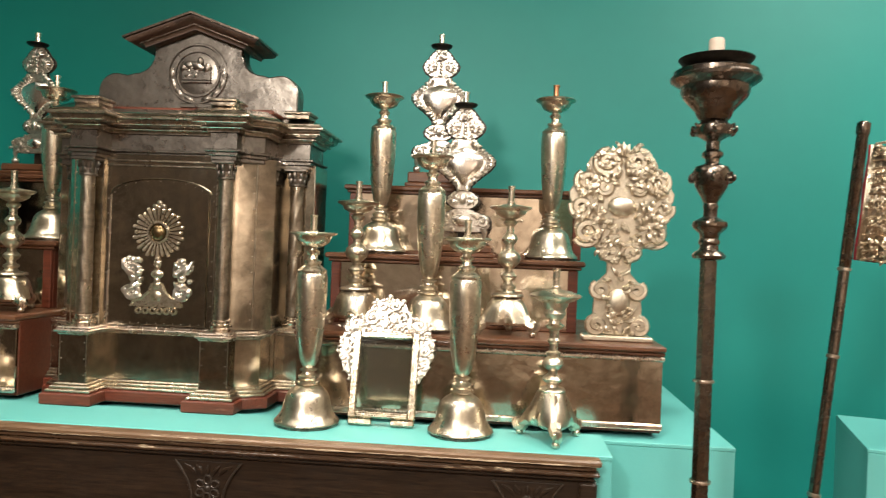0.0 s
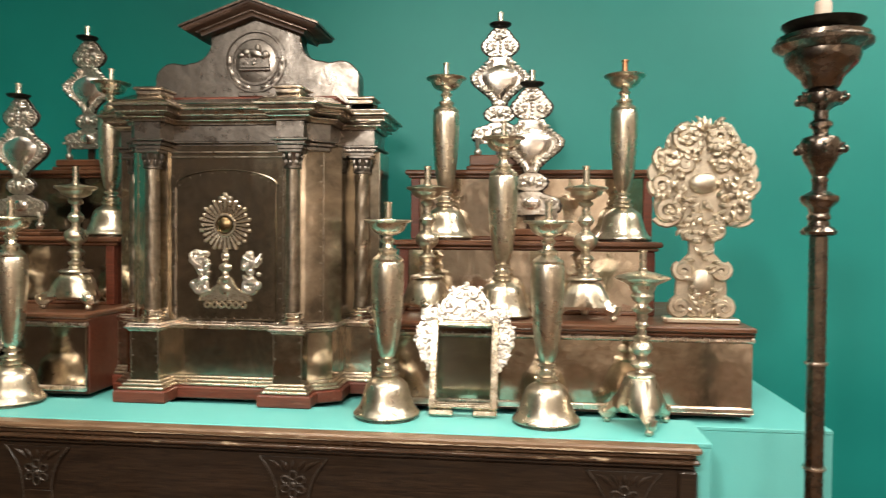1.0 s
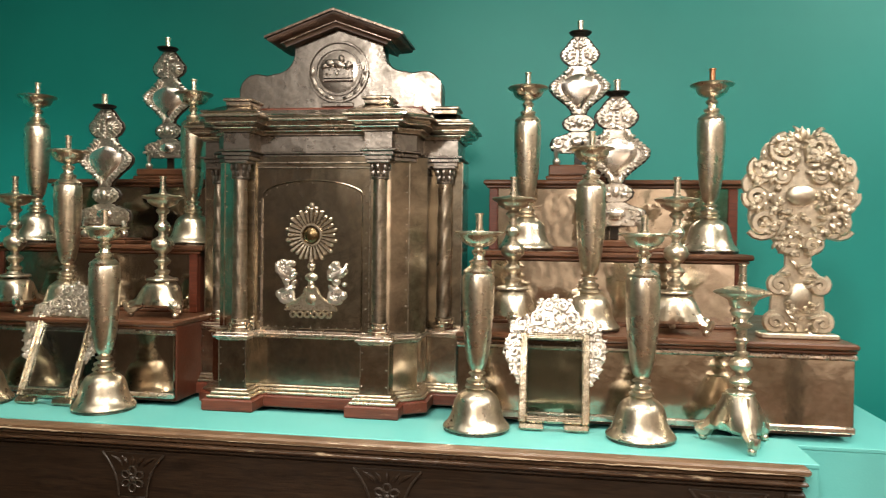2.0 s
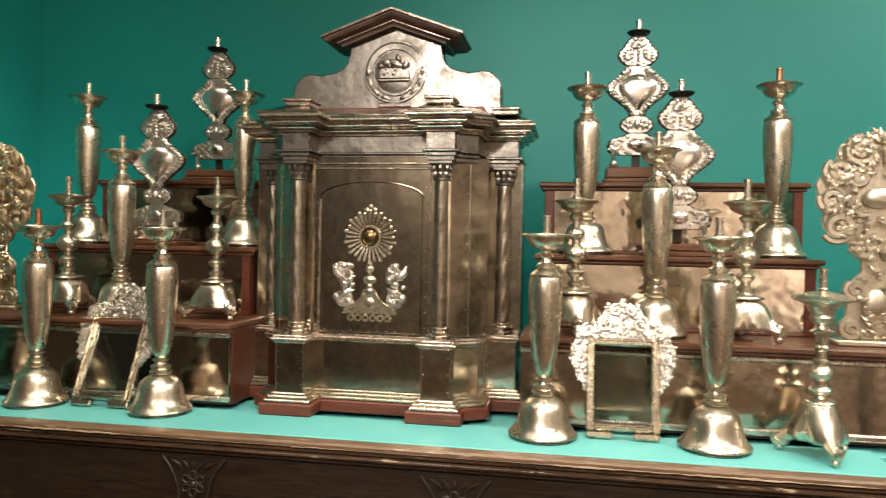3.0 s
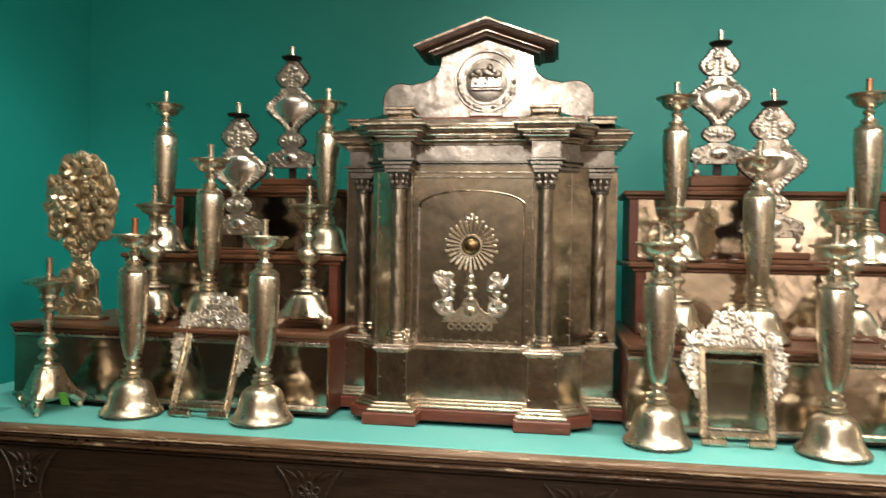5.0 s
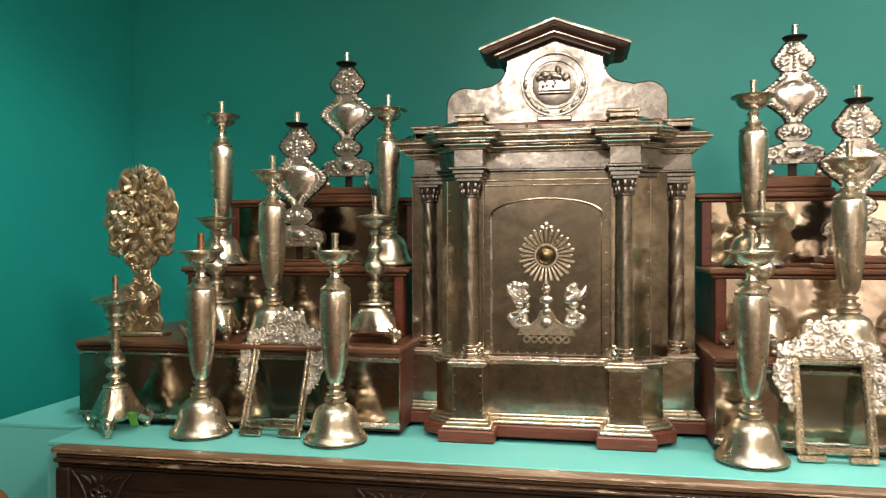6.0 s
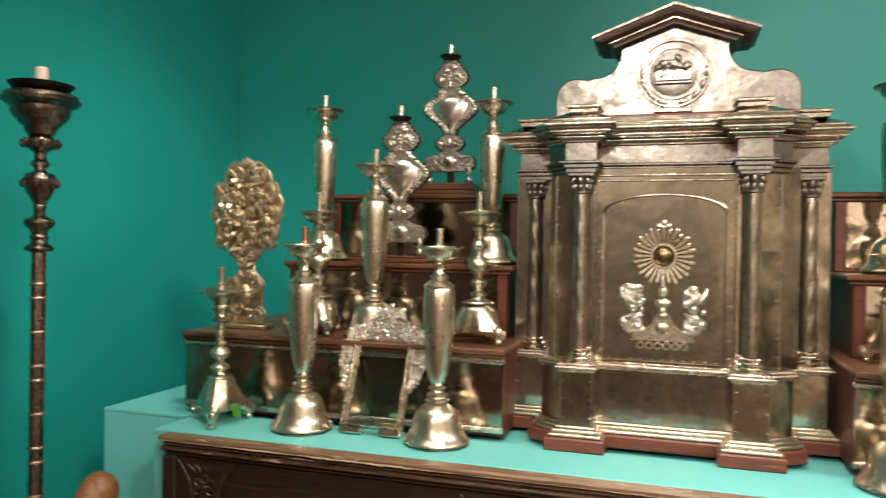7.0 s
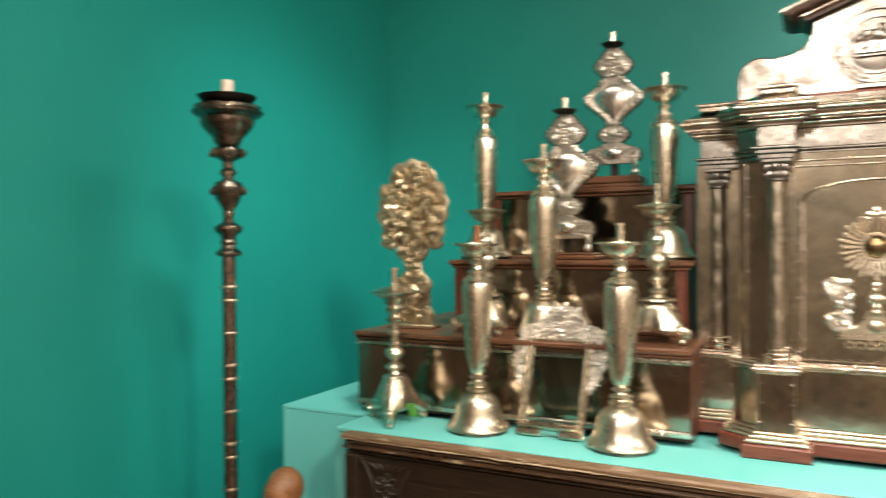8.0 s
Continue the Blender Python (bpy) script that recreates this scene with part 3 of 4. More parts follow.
def rosette(door):
    """The sunburst, its stand and the foliate ornaments on the door."""
    zc, y = 0.535, -0.008
    g = Geo()
    for k in range(28):
        a = 2 * math.pi * k / 28
        r1 = 0.079 if k % 2 else 0.072
        g.tube([(r * math.cos(a), y - 0.003, zc + r * math.sin(a)) for r in (0.034, 0.05, r1)], [0.0024, 0.0044, 0.0062], 6)
        g.blob((r1 * math.cos(a), y - 0.003, zc + r1 * math.sin(a)), (0.0062, 0.0052, 0.0062), 0, 7, 5)
    for k in range(3):
        g.blob(((k - 1) * 0.013, y - 0.003, zc + 0.081 + (0.010 if k == 1 else 0)), (0.009, 0.005, 0.010), 0, 7, 5)
    sun = part("sunburst", g, SILVER_GILT, door, "embossed silver sunburst")
    g = Geo()
    g.tube([(0.032 * math.cos(a), y - 0.005, zc + 0.032 * math.sin(a)) for a in (2 * math.pi * j / 24 for j in range(25))], 0.0045, 6)
    part("ring", g, SILVER_GILT, sun)
    part("boss", Geo().blob((0, y - 0.002, zc), (0.026, 0.016, 0.026), 0, 16, 10), BRASS, sun, "round gilt boss")
    g = Geo()
    for r, z in ((0.009, 0.452), (0.013, 0.438), (0.008, 0.426), (0.021, 0.404), (0.010, 0.382), (0.014, 0.370)):
        g.blob((0, y - 0.001, z), (r, 0.008, 0.014), 0, 10, 6)
    foot = [(0.082, 0.300), (0.074, 0.318), (0.048, 0.327), (0.026, 0.345), (0.014, 0.372)]
    g.prism(foot + [(-x, z) for x, z in reversed(foot)], 0.0, 0.006, 0.002, lambda x, z, d: (x, y + 0.002 - d, z))
    g.blob((0, y - 0.003, 0.335), (0.020, 0.006, 0.018), 0, 10, 6)
    for s in (-1, 1):
        g.tube([(s * x, y - 0.005, z + 0.001) for x, z in foot], 0.0042, 6)
    for k in range(6):
        c = (-0.0575 + 0.023 * k, 0.288)
        g.tube([(c[0] + 0.0088 * math.cos(a), y - 0.003, c[1] + 0.0088 * math.sin(a)) for a in (2 * math.pi * j / 10 for j in range(11))], 0.0034, 6)
    part("stand", g, SILVER_GILT, door, "embossed stand below the sunburst")
    rnd = random.Random(5)
    for s in (-1, 1):
        g = Geo()
        g.scroll((s * 0.084, 0.346), 0.028, y, 1.2, 0.008, s, 90)
        g.scroll((s * 0.078, 0.418), 0.023, y, 1.2, 0.008, -s, 200)
        g.leaf((s * 0.07, 0.40), (s * 0.108, 0.452), 0.018, y, 0.008, -0.2 * s)
        g.leaf((s * 0.10, 0.36), (s * 0.060, 0.385), 0.018, y, 0.008, 0.2 * s)
        for dx, z, r in ((0.0, 0.445, 0.012), (0.006, 0.420, 0.018), (-0.018, 0.405, 0.012), (0.026, 0.425, 0.012), (0.0, 0.392, 0.014), (0.022, 0.350, 0.014), (-0.014, 0.338, 0.015)):
            g.blob((s * (0.080 + dx), y - 0.001, z), (r, 0.010, r), 0, 10, 7)
        for k in range(20):
            x, z = s * (0.080 + rnd.uniform(-0.026, 0.028)), rnd.uniform(0.325, 0.455)
            g.blob((x, y - rnd.uniform(0, 0.005), z), (rnd.uniform(0.004, 0.009), 0.008, rnd.uniform(0.004, 0.010)), rnd.uniform(0, 180), 8, 6)
        tagged(part("relief_ornament", g, SILVER_LEAF, door, "raised bright silver ornament"), kind="stuff")


def medallion(panel):
    zc, y = 1.082, 0.190
    g = Geo()
    for r, w in ((0.102, 0.005), (0.078, 0.004)):
        g.tube([(AX + r * math.cos(a), y, zc + r * 0.98 * math.sin(a)) for a in (2 * math.pi * j / 48 for j in range(49))], w, 6)
    for s in (-1, 1):
        for k in range(4):
            a = radians(270 + s * (20 + 24 * k))
            g.blob((AX + 0.092 * math.cos(a), y + 0.003, zc + 0.09 * math.sin(a)), (0.019, 0.004, 0.009), -math.degrees(a) + 90, 10, 6)
    g.box(AX - 0.055, AX + 0.055, y - 0.008, y + 0.002, zc - 0.118, zc - 0.102, 0.003)
    med = part("medallion_ring", g, ATTIC_SHEET, panel, "round raised silver frame")
    part("medallion_field", Geo().blob((AX, y + 0.004, zc), (0.076, 0.006, 0.074), 0, 24, 10), ATTIC_SHEET, med)
    g = Geo()
    g.box(AX - 0.052, AX + 0.052, y - 0.011, y - 0.002, zc - 0.032, zc - 0.024, 0.002)
    g.box(AX - 0.050, AX + 0.050, y - 0.010, y - 0.002, zc - 0.023, zc + 0.012, 0.002)
    rnd = random.Random(4)
    for k, (x, z, a, b) in enumerate(((-0.028, 0.028, 0.020, 0.014), (0.004, 0.024, 0.032, 0.015), (0.036, 0.018, 0.014, 0.018), (-0.046, 0.018, 0.011, 0.014), (0.012, 0.042, 0.016, 0.011))):
        g.blob((AX + x, y - 0.006, zc + z), (a, 0.009, b), 20 * k, 10, 7)
    for k in range(14):
        g.blob((AX + rnd.uniform(-0.045, 0.045), y - 0.006, zc + rnd.uniform(-0.012, 0.036)), (rnd.uniform(0.006, 0.012), 0.007, rnd.uniform(0.004, 0.008)), rnd.uniform(0, 180), 7, 5)
    part("medallion_relief", g, ATTIC_SHEET, med, "worn raised relief")


tabernacle()

# ---- candlesticks ----


def bell_candlestick(m, socket=CANDLE_SILVER, label="tall polished silver candlestick with bell-shaped foot and tapered stem"):
    t = thing("candlestick", m, label, "candlestick", "bell-footed candlesticks")
    foot = [(0.090, 0.0071), (0.093, 0.009), (0.093, 0.012), (0.090, 0.016), (0.083, 0.023), (0.077, 0.032), (0.072, 0.043), (0.068, 0.057), (0.0650, 0.070), (0.0615, 0.082), (0.056, 0.093), (0.047, 0.102), (0.037, 0.108), (0.028, 0.114)]
    part("base_disc", Geo().lathe([(0.089, 0.0), (0.091, 0.001), (0.091, 0.006), (0.089, 0.007)], 40), SILVER_DARK, t, "dark base disc")
    part("foot", Geo().lathe(foot, 40), CANDLE_SILVER, t, "bell-shaped silver foot")
    stem = [(0.028, 0.1145), (0.033, 0.119), (0.033, 0.124), (0.024, 0.128), (0.029, 0.134), (0.029, 0.140), (0.018, 0.145), (0.016, 0.151), (0.024, 0.155), (0.024, 0.159), (0.014, 0.163),
            (0.020, 0.170), (0.0265, 0.185), (0.0335, 0.220), (0.0395, 0.270), (0.0435, 0.330), (0.045, 0.390), (0.0445, 0.425), (0.041, 0.434), (0.043, 0.437), (0.043, 0.442), (0.036, 0.448), (0.026, 0.456), (0.022, 0.459), (0.026, 0.464), (0.026, 0.469),
            (0.016, 0.474), (0.013, 0.484), (0.019, 0.490), (0.020, 0.497), (0.013, 0.502), (0.012, 0.5068)]
    part("stem", Geo().lathe(stem, 32), CANDLE_SILVER, t)
    pan = [(0.012, 0.507), (0.022, 0.509), (0.036, 0.515), (0.046, 0.524), (0.051, 0.535), (0.053, 0.542), (0.066, 0.546), (0.0685, 0.549), (0.066, 0.552), (0.046, 0.550), (0.014, 0.549)]
    part("drip_pan", Geo().lathe(pan, 36), CANDLE_SILVER, t)
    part("socket", Geo().lathe([(0.013, 0.5495), (0.013, 0.556), (0.0095, 0.559), (0.0095, 0.596), (0.012, 0.598), (0.012, 0.602), (0.008, 0.602), (0.008, 0.585)], 18), socket, t, "copper candle socket" if socket is COPPER else "")
    return t


def tri_foot(g, r, h, slim, seg=48):
    """A three-lobed foot hanging between the scrolled legs."""
    def lobes(a, z):
        return 1 + 0.30 * (1 - z / h) * math.cos(3 * a) + 0.05 * math.cos(9 * a) * (1 - z / h)
    if slim:
        prof = [(r * 0.30, 0.044), (r * 0.58, 0.040), (r * 0.70, 0.050), (r * 0.70, 0.068), (r * 0.60, 0.090), (r * 0.48, 0.114), (r * 0.40, h - 0.006), (r * 0.36, h)]
    else:
        prof = [(r * 0.50, 0.036), (r * 0.68, 0.034), (r * 0.74, 0.042), (r * 0.70, 0.056), (r * 0.66, h * 0.62), (r * 0.58, h * 0.82), (r * 0.46, h * 0.95), (r * 0.36, h)]
    g.lathe(prof, seg, (0, 0, 0), lobes)


def tri_legs(t, r, h, mat):
    for k in range(3):
        m = Matrix.Rotation(2 * math.pi * k / 3, 4, "Z")
        g = Geo()
        pts, rad = [], []
        for j in range(15):
            s = j / 14
            pts.append((r * (0.36 + 0.66 * s ** 1.4), 0, h * 0.97 - (h * 0.97 - 0.03) * s ** 0.8 - 0.012 * math.sin(math.pi * s)))
            rad.append(0.011 + 0.010 * math.sin(math.pi * s))
        g.tube(pts, rad, 8)
        g.scroll((r * 0.93, 0.036), 0.019, 0.006, 1.2, 0.011, -1, 30)
        g.blob((r * 0.97, 0, 0.010), (0.0115, 0.0115, 0.010), 0, 10, 8)
        g.moved(m)
        part("scroll_leg", g, mat, t, "scrolled leg on a ball foot")


def tripod_candlestick(m, kind, mat, label):
    t = thing("tripod_candlestick", m, label, "candlestick", "tripod candlesticks")
    if kind == "short":
        r, h = 0.100, 0.118
        stem = [(0.050, 0.1182), (0.052, 0.122), (0.048, 0.127), (0.026, 0.131), (0.018, 0.140), (0.024, 0.146), (0.024, 0.152), (0.014, 0.158), (0.013, 0.166), (0.022, 0.174), (0.027, 0.184), (0.020, 0.192), (0.013, 0.197), (0.013, 0.206),
                (0.022, 0.213), (0.034, 0.226), (0.037, 0.240), (0.031, 0.254), (0.018, 0.262), (0.013, 0.268), (0.013, 0.280), (0.021, 0.288), (0.025, 0.299), (0.019, 0.310), (0.012, 0.317), (0.012, 0.338), (0.020, 0.345), (0.022, 0.352), (0.014, 0.360)]
        pan = [(0.014, 0.3602), (0.030, 0.366), (0.046, 0.376), (0.050, 0.386), (0.064, 0.393), (0.066, 0.397), (0.062, 0.400), (0.030, 0.404), (0.013, 0.408)]
        top = [(0.012, 0.4082), (0.012, 0.414), (0.0095, 0.417), (0.0095, 0.458), (0.0115, 0.460), (0.0115, 0.464), (0.008, 0.464), (0.008, 0.45)]
    else:
        r, h = 0.096, 0.135
        stem = [(0.036, 0.1352), (0.038, 0.139), (0.034, 0.144), (0.018, 0.148), (0.015, 0.156), (0.026, 0.163), (0.029, 0.170), (0.022, 0.178), (0.013, 0.183), (0.013, 0.192), (0.024, 0.200), (0.030, 0.212), (0.026, 0.224), (0.015, 0.232), (0.020, 0.238), (0.020, 0.243),
                (0.012, 0.248), (0.012, 0.266), (0.018, 0.272), (0.018, 0.277), (0.013, 0.283), (0.014, 0.305), (0.026, 0.312), (0.028, 0.318), (0.018, 0.324), (0.016, 0.332), (0.026, 0.342), (0.031, 0.352), (0.026, 0.362)]
        pan = [(0.028, 0.3622), (0.033, 0.370), (0.038, 0.382), (0.052, 0.389), (0.070, 0.397), (0.073, 0.401), (0.066, 0.406), (0.040, 0.414), (0.013, 0.419)]
        top = [(0.012, 0.4192), (0.012, 0.425), (0.0095, 0.428), (0.0095, 0.470), (0.0115, 0.472), (0.0115, 0.476), (0.008, 0.476), (0.008, 0.46)]
    g = Geo()
    tri_foot(g, r, h, kind == "slim")
    part("foot", g, mat, t, "three-lobed embossed foot")
    tri_legs(t, r, h, mat)
    part("stem", Geo().lathe(stem, 28), mat, t)
    part("drip_pan", Geo().lathe(pan, 32), mat, t)
    part("socket", Geo().lathe(top, 16), mat, t)
    return t


def tall_candlestick(m, label, banded, pr):
    t = thing("tall_candlestick", m, label, "candlestick", "tall floor candlesticks")
    base = [(0.17, 0.0), (0.175, 0.01), (0.17, 0.03), (0.13, 0.05), (0.11, 0.08), (0.07, 0.12), (0.05, 0.18), (0.04, 0.22), (0.034, 0.25)]
    part("foot", Geo().lathe(base, 40), SILVER_DARK, t)
    pole = part("pole", Geo().lathe([(pr, 0.25 + 0.1 * k) for k in range(12)] + [(pr, 1.436)], 8), SILVER_DARK, t, "dark eight-sided silver pole")
    rings = [0.55, 0.93, 1.16] if not banded else [0.45 + 0.075 * k + 0.018 * (k % 3) for k in range(13)]
    for z in rings:
        part("pole_ring", Geo().lathe([(pr, z - 0.004), (pr + 0.004, z - 0.003), (pr + 0.005, z), (pr + 0.004, z + 0.003), (pr, z + 0.004)], 20), SILVER, pole)
    knops = [(0.030, 1.4362), (0.044, 1.440), (0.048, 1.447), (0.040, 1.455), (0.028, 1.460), (0.026, 1.470), (0.030, 1.474), (0.030, 1.480), (0.026, 1.486), (0.030, 1.498), (0.046, 1.508), (0.050, 1.516), (0.048, 1.524), (0.034, 1.530), (0.018, 1.536), (0.016, 1.552), (0.022, 1.560),
             (0.018, 1.566), (0.028, 1.580), (0.044, 1.602), (0.052, 1.625), (0.052, 1.640), (0.046, 1.650), (0.028, 1.655), (0.016, 1.660), (0.020, 1.668), (0.030, 1.674), (0.030, 1.682), (0.018, 1.690), (0.014, 1.700), (0.016, 1.708), (0.030, 1.714), (0.050, 1.722), (0.054, 1.734), (0.052, 1.744), (0.040, 1.750), (0.034, 1.756)]
    head = part("turned_shank", Geo().lathe([(max(r * 0.78, 0.015), z) for r, z in knops], 32), SILVER_DARK, t, "turned silver shank with knops")
    for k in range(6):
        turn = Matrix.Rotation(math.pi * k / 3 + 0.2, 4, "Z")
        for z, r in ((1.625, 0.043), (1.734, 0.043)):
            part("scroll_handle", Geo().scroll((r + 0.006, z), 0.011, 0.0, 1.1, 0.004, 1, 90).moved(turn), SILVER_DARK, head)
    bowl = [(0.034, 1.7562), (0.040, 1.765), (0.044, 1.776), (0.058, 1.790), (0.074, 1.806), (0.080, 1.820), (0.080, 1.832), (0.092, 1.838), (0.104, 1.846), (0.105, 1.852), (0.098, 1.858), (0.098, 1.866), (0.090, 1.870), (0.03, 1.868)]
    part("bowl", Geo().lathe([(r * 0.95, z) for r, z in bowl], 40), SILVER_DARK, t, "wide moulded silver bowl")
    dish = Geo().lathe([(0.030, 1.8685), (0.050, 1.872), (0.072, 1.882), (0.082, 1.893), (0.083, 1.896), (0.076, 1.896), (0.05, 1.888), (0.015, 1.885)], 36)
    part("drip_dish", dish, BLACK_IRON, t, "blackened iron drip dish")
    part("candle_stub", Geo().lathe([(0.0175, 1.8855), (0.017, 1.938), (0.015, 1.943), (0.006, 1.944)], 20), WAX, t, "pinkish wax candle stub")
    return t


FOOT = [(-0.258, 2.142, CANDLE_SILVER), (0.186, 2.135, CANDLE_SILVER), (-1.815, 2.145, COPPER), (-1.392, 2.140, CANDLE_SILVER)]
for x, y, s in FOOT:
    bell_candlestick(pose(x, y, TABLE, 0, 0, 40 * x), s)
for x, y, z, s in ((0.056, 2.376, Z1, CANDLE_SILVER), (-1.688, 2.376, Z1, CANDLE_SILVER), (-0.148, 2.612, Z2, CANDLE_SILVER), (0.448, 2.612, Z2, COPPER), (-1.990, 2.612, Z2, CANDLE_SILVER), (-1.358, 2.612, Z2, CANDLE_SILVER)):
    bell_candlestick(pose(x, y, z, 0, 0, 55 * x), s)
for x, y, turn in ((-0.178, 2.374, 35), (0.306, 2.370, 205), (-1.885, 2.372, 75), (-1.338, 2.372, 84)):
    tripod_candlestick(pose(x, y, Z1, 0, 0, turn), "short", CANDLE_SILVER, "short silver candlestick with lobed foot on scrolled legs")
for x, y, turn in ((0.437, 2.128, 275), (-2.090, 2.130, 290)):
    slim = tripod_candlestick(pose(x, y, TABLE, 0, 0, turn), "slim", SILVER_GILT if x < 0 else CANDLE_SILVER, "slim tripod candlestick with wide shallow drip pan")
    if x < 0:
        tag = Geo().box(-0.014, 0.014, -0.001, 0.001, -0.022, 0.022, 0.0006).moved(Matrix.Rotation(radians(-turn), 4, "Z") @ Matrix.Translation((0.072, -0.02, 0.045)) @ Matrix.Rotation(radians(20), 4, "X"))
        part("paper_tag", tag, GREEN_PAPER, slim, "small green paper tag")
tall_candlestick(pose(0.756, 1.800, 0, 0, 0, 10), "tall dark silver floor candlestick with wide bowl", False, 0.0195)
tall_candlestick(pose(-2.432, 1.778, 0, 0, 0, 70), "tall dark silver floor candlestick with ringed pole", True, 0.0195)

# ---- flat ornate candleholders ----


def branch_holder(m, height_pedestal, label):
    """A flat silver plate cut to a heart, a leafy crest above and a scrolled foot below, on a dark board."""
    t = thing("ornate_candleholder", m, label, "candleholder", "flat ornate candleholders")
    if height_pedestal:
        g = Geo().box(-0.115, 0.115, -0.052, 0.085, -height_pedestal, -height_pedestal + 0.016, 0.004)
        g.box(-0.105, 0.105, -0.045, 0.075, -height_pedestal + 0.016, 0.0, 0.005)
        part("pedestal", g, BROWN_WOOD, t, "brown wooden pedestal")

    def lobed(side, n, depth):
        """A half outline rippled into small lobes."""
        out = []
        for (xa, za), (xb, zb) in zip(side, side[1:]):
            for q in range(n):
                u = q / n
                out.append((xa + (xb - xa) * u + depth * math.sin(math.pi * u) ** 0.7, za + (zb - za) * u))
        return out + [side[-1]]

    heart = [(0.017, 0.186), (0.021, 0.200), (0.034, 0.216), (0.056, 0.234), (0.082, 0.254), (0.097, 0.274), (0.099, 0.290), (0.089, 0.304), (0.068, 0.318), (0.048, 0.332), (0.036, 0.346), (0.030, 0.362)]
    crest = [(0.029, 0.363), (0.046, 0.374), (0.058, 0.390), (0.061, 0.405), (0.054, 0.419), (0.042, 0.430), (0.034, 0.443), (0.022, 0.458), (0.011, 0.468)]
    knot = [(0.022, 0.124), (0.044, 0.138), (0.050, 0.156), (0.040, 0.172), (0.017, 0.185)]
    foot = [(0.058, 0.046), (0.086, 0.056), (0.092, 0.078), (0.084, 0.098), (0.060, 0.108), (0.040, 0.114), (0.022, 0.1235)]
    # thin relief plates and the dark board behind them, one a little larger than the other
    boards = []
    for name, side, note in (("shield_plate", heart, "lobed silver plate round the shield"), ("crest", crest, "leafy silver crest"), ("knot", knot, "leafy silver knot"), ("foot", foot, "scrolled leafy silver foot")):
        edge = lobed(side, 4, 0.006)
        poly = edge + [(-x, z) for x, z in reversed(edge)]
        boards.append((name, part(name, Geo().prism(poly, 0, 0.006, 0.002, lambda x, z, d: (x, 0.010 - d, z)), SILVER_LEAF, t, note)))
        back = [(x + 0.0115, z) for x, z in side]
        part("backing", Geo().prism(back + [(-x, z) for x, z in reversed(back)], 0, 0.010, 0.002, lambda x, z, d: (x, 0.0205 - d, z)), CHEST_WOOD, t, "dark wooden backing")
    plates = dict(boards)
    part("prop", Geo().box(-0.014, 0.014, 0.021, 0.034, 0.0, 0.46, 0.003), CHEST_WOOD, t, "dark wooden prop")
    # smooth domed heart
    dome = [(0.006, 0.204), (0.022, 0.219), (0.040, 0.238), (0.057, 0.259), (0.067, 0.280), (0.066, 0.300), (0.054, 0.315), (0.036, 0.325), (0.016, 0.331), (0.0015, 0.333)]
    dome = dome + [(-x, z) for x, z in reversed(dome)]
    rings = []
    for k, y, soft in ((1.0, 0.006, 0.0), (0.98, 0.001, 0.0), (0.84, -0.005, 0.3), (0.60, -0.009, 0.7), (0.32, -0.011, 1.0), (0.06, -0.0115, 1.0)):
        ring = []
        for x, z in dome:
            q = k * ((1 - soft) + soft * 0.055 / math.hypot(x, z - 0.276))
            ring.append((x * q, y, 0.276 + (z - 0.276) * q))
        rings.append(ring)
    part("shield", Geo().rings(rings), SHIELD, t, "smooth domed silver shield")
    # leaves and buds in relief, mirrored left and right
    rnd = random.Random(3)
    rim, leaves, buds, legs = Geo(), Geo(), Geo(), Geo()
    for (xa, za), (xb, zb) in zip(heart, heart[1:]):
        for q in (0.2, 0.7):
            x, z = xa + (xb - xa) * q, za + (zb - za) * q
            ln = math.hypot(x + 0.02, (z - 0.285) * 0.8)
            ux, uz = (x + 0.02) / ln, (z - 0.285) * 0.8 / ln
            r, w, curl = rnd.uniform(0.010, 0.016), rnd.uniform(0.010, 0.013), rnd.uniform(-0.5, 0.5)
            for s in (-1, 1):
                rim.leaf((s * (x - 0.012 * ux), z - 0.012 * uz), (s * (x + r * 0.6 * ux), z + r * 0.6 * uz), w, 0.004, 0.006, s * curl)
                rim.blob((s * (x * 0.84 - 0.003), 0.002, 0.278 + (z - 0.278) * 0.84), (w * 0.42, 0.005, w * 0.42), 0, 7, 5)
    # crest: one upright palmette between two turned outwards, over a pair of curled leaves
    for cx, cz, lean, r in ((0.0, 0.425, 0, 0.036), (0.024, 0.392, 62, 0.034)):
        for k in range(7):
            a = radians(lean + (k - 3) * 24)
            q = r * (1 - 0.055 * abs(k - 3))
            for s in ((1,) if cx == 0 else (-1, 1)):
                leaves.leaf((s * cx, cz), (s * (cx + q * math.sin(a)), cz + q * math.cos(a)), 0.0105, 0.003, 0.007, 0.12 * s)
        for s in (-1, 1):
            leaves.blob((s * cx, -0.004, cz), (0.008, 0.006, 0.008), 0, 9, 6)
    for s in (-1, 1):
        leaves.scroll((s * 0.018, 0.369), 0.010, 0.002, 1.1, 0.004, s, 180)
        leaves.leaf((s * 0.006, 0.445), (s * 0.022, 0.456), 0.009, 0.003, 0.006, 0.2 * s)
    for k in range(5):
        leaves.blob((0, -0.002, 0.366 + 0.012 * k), (0.0065, 0.006, 0.007), 0, 8, 6)
    for a in range(6):
        for s in (-1, 1):
            c = (s * 0.026, 0.155)
            buds.leaf(c, (c[0] + 0.021 * math.cos(a * math.pi / 3), c[1] + 0.021 * math.sin(a * math.pi / 3)), 0.012, 0.004, 0.007, 0.15)
    buds.blob((0, -0.004, 0.155), (0.012, 0.010, 0.018), 0, 10, 6)
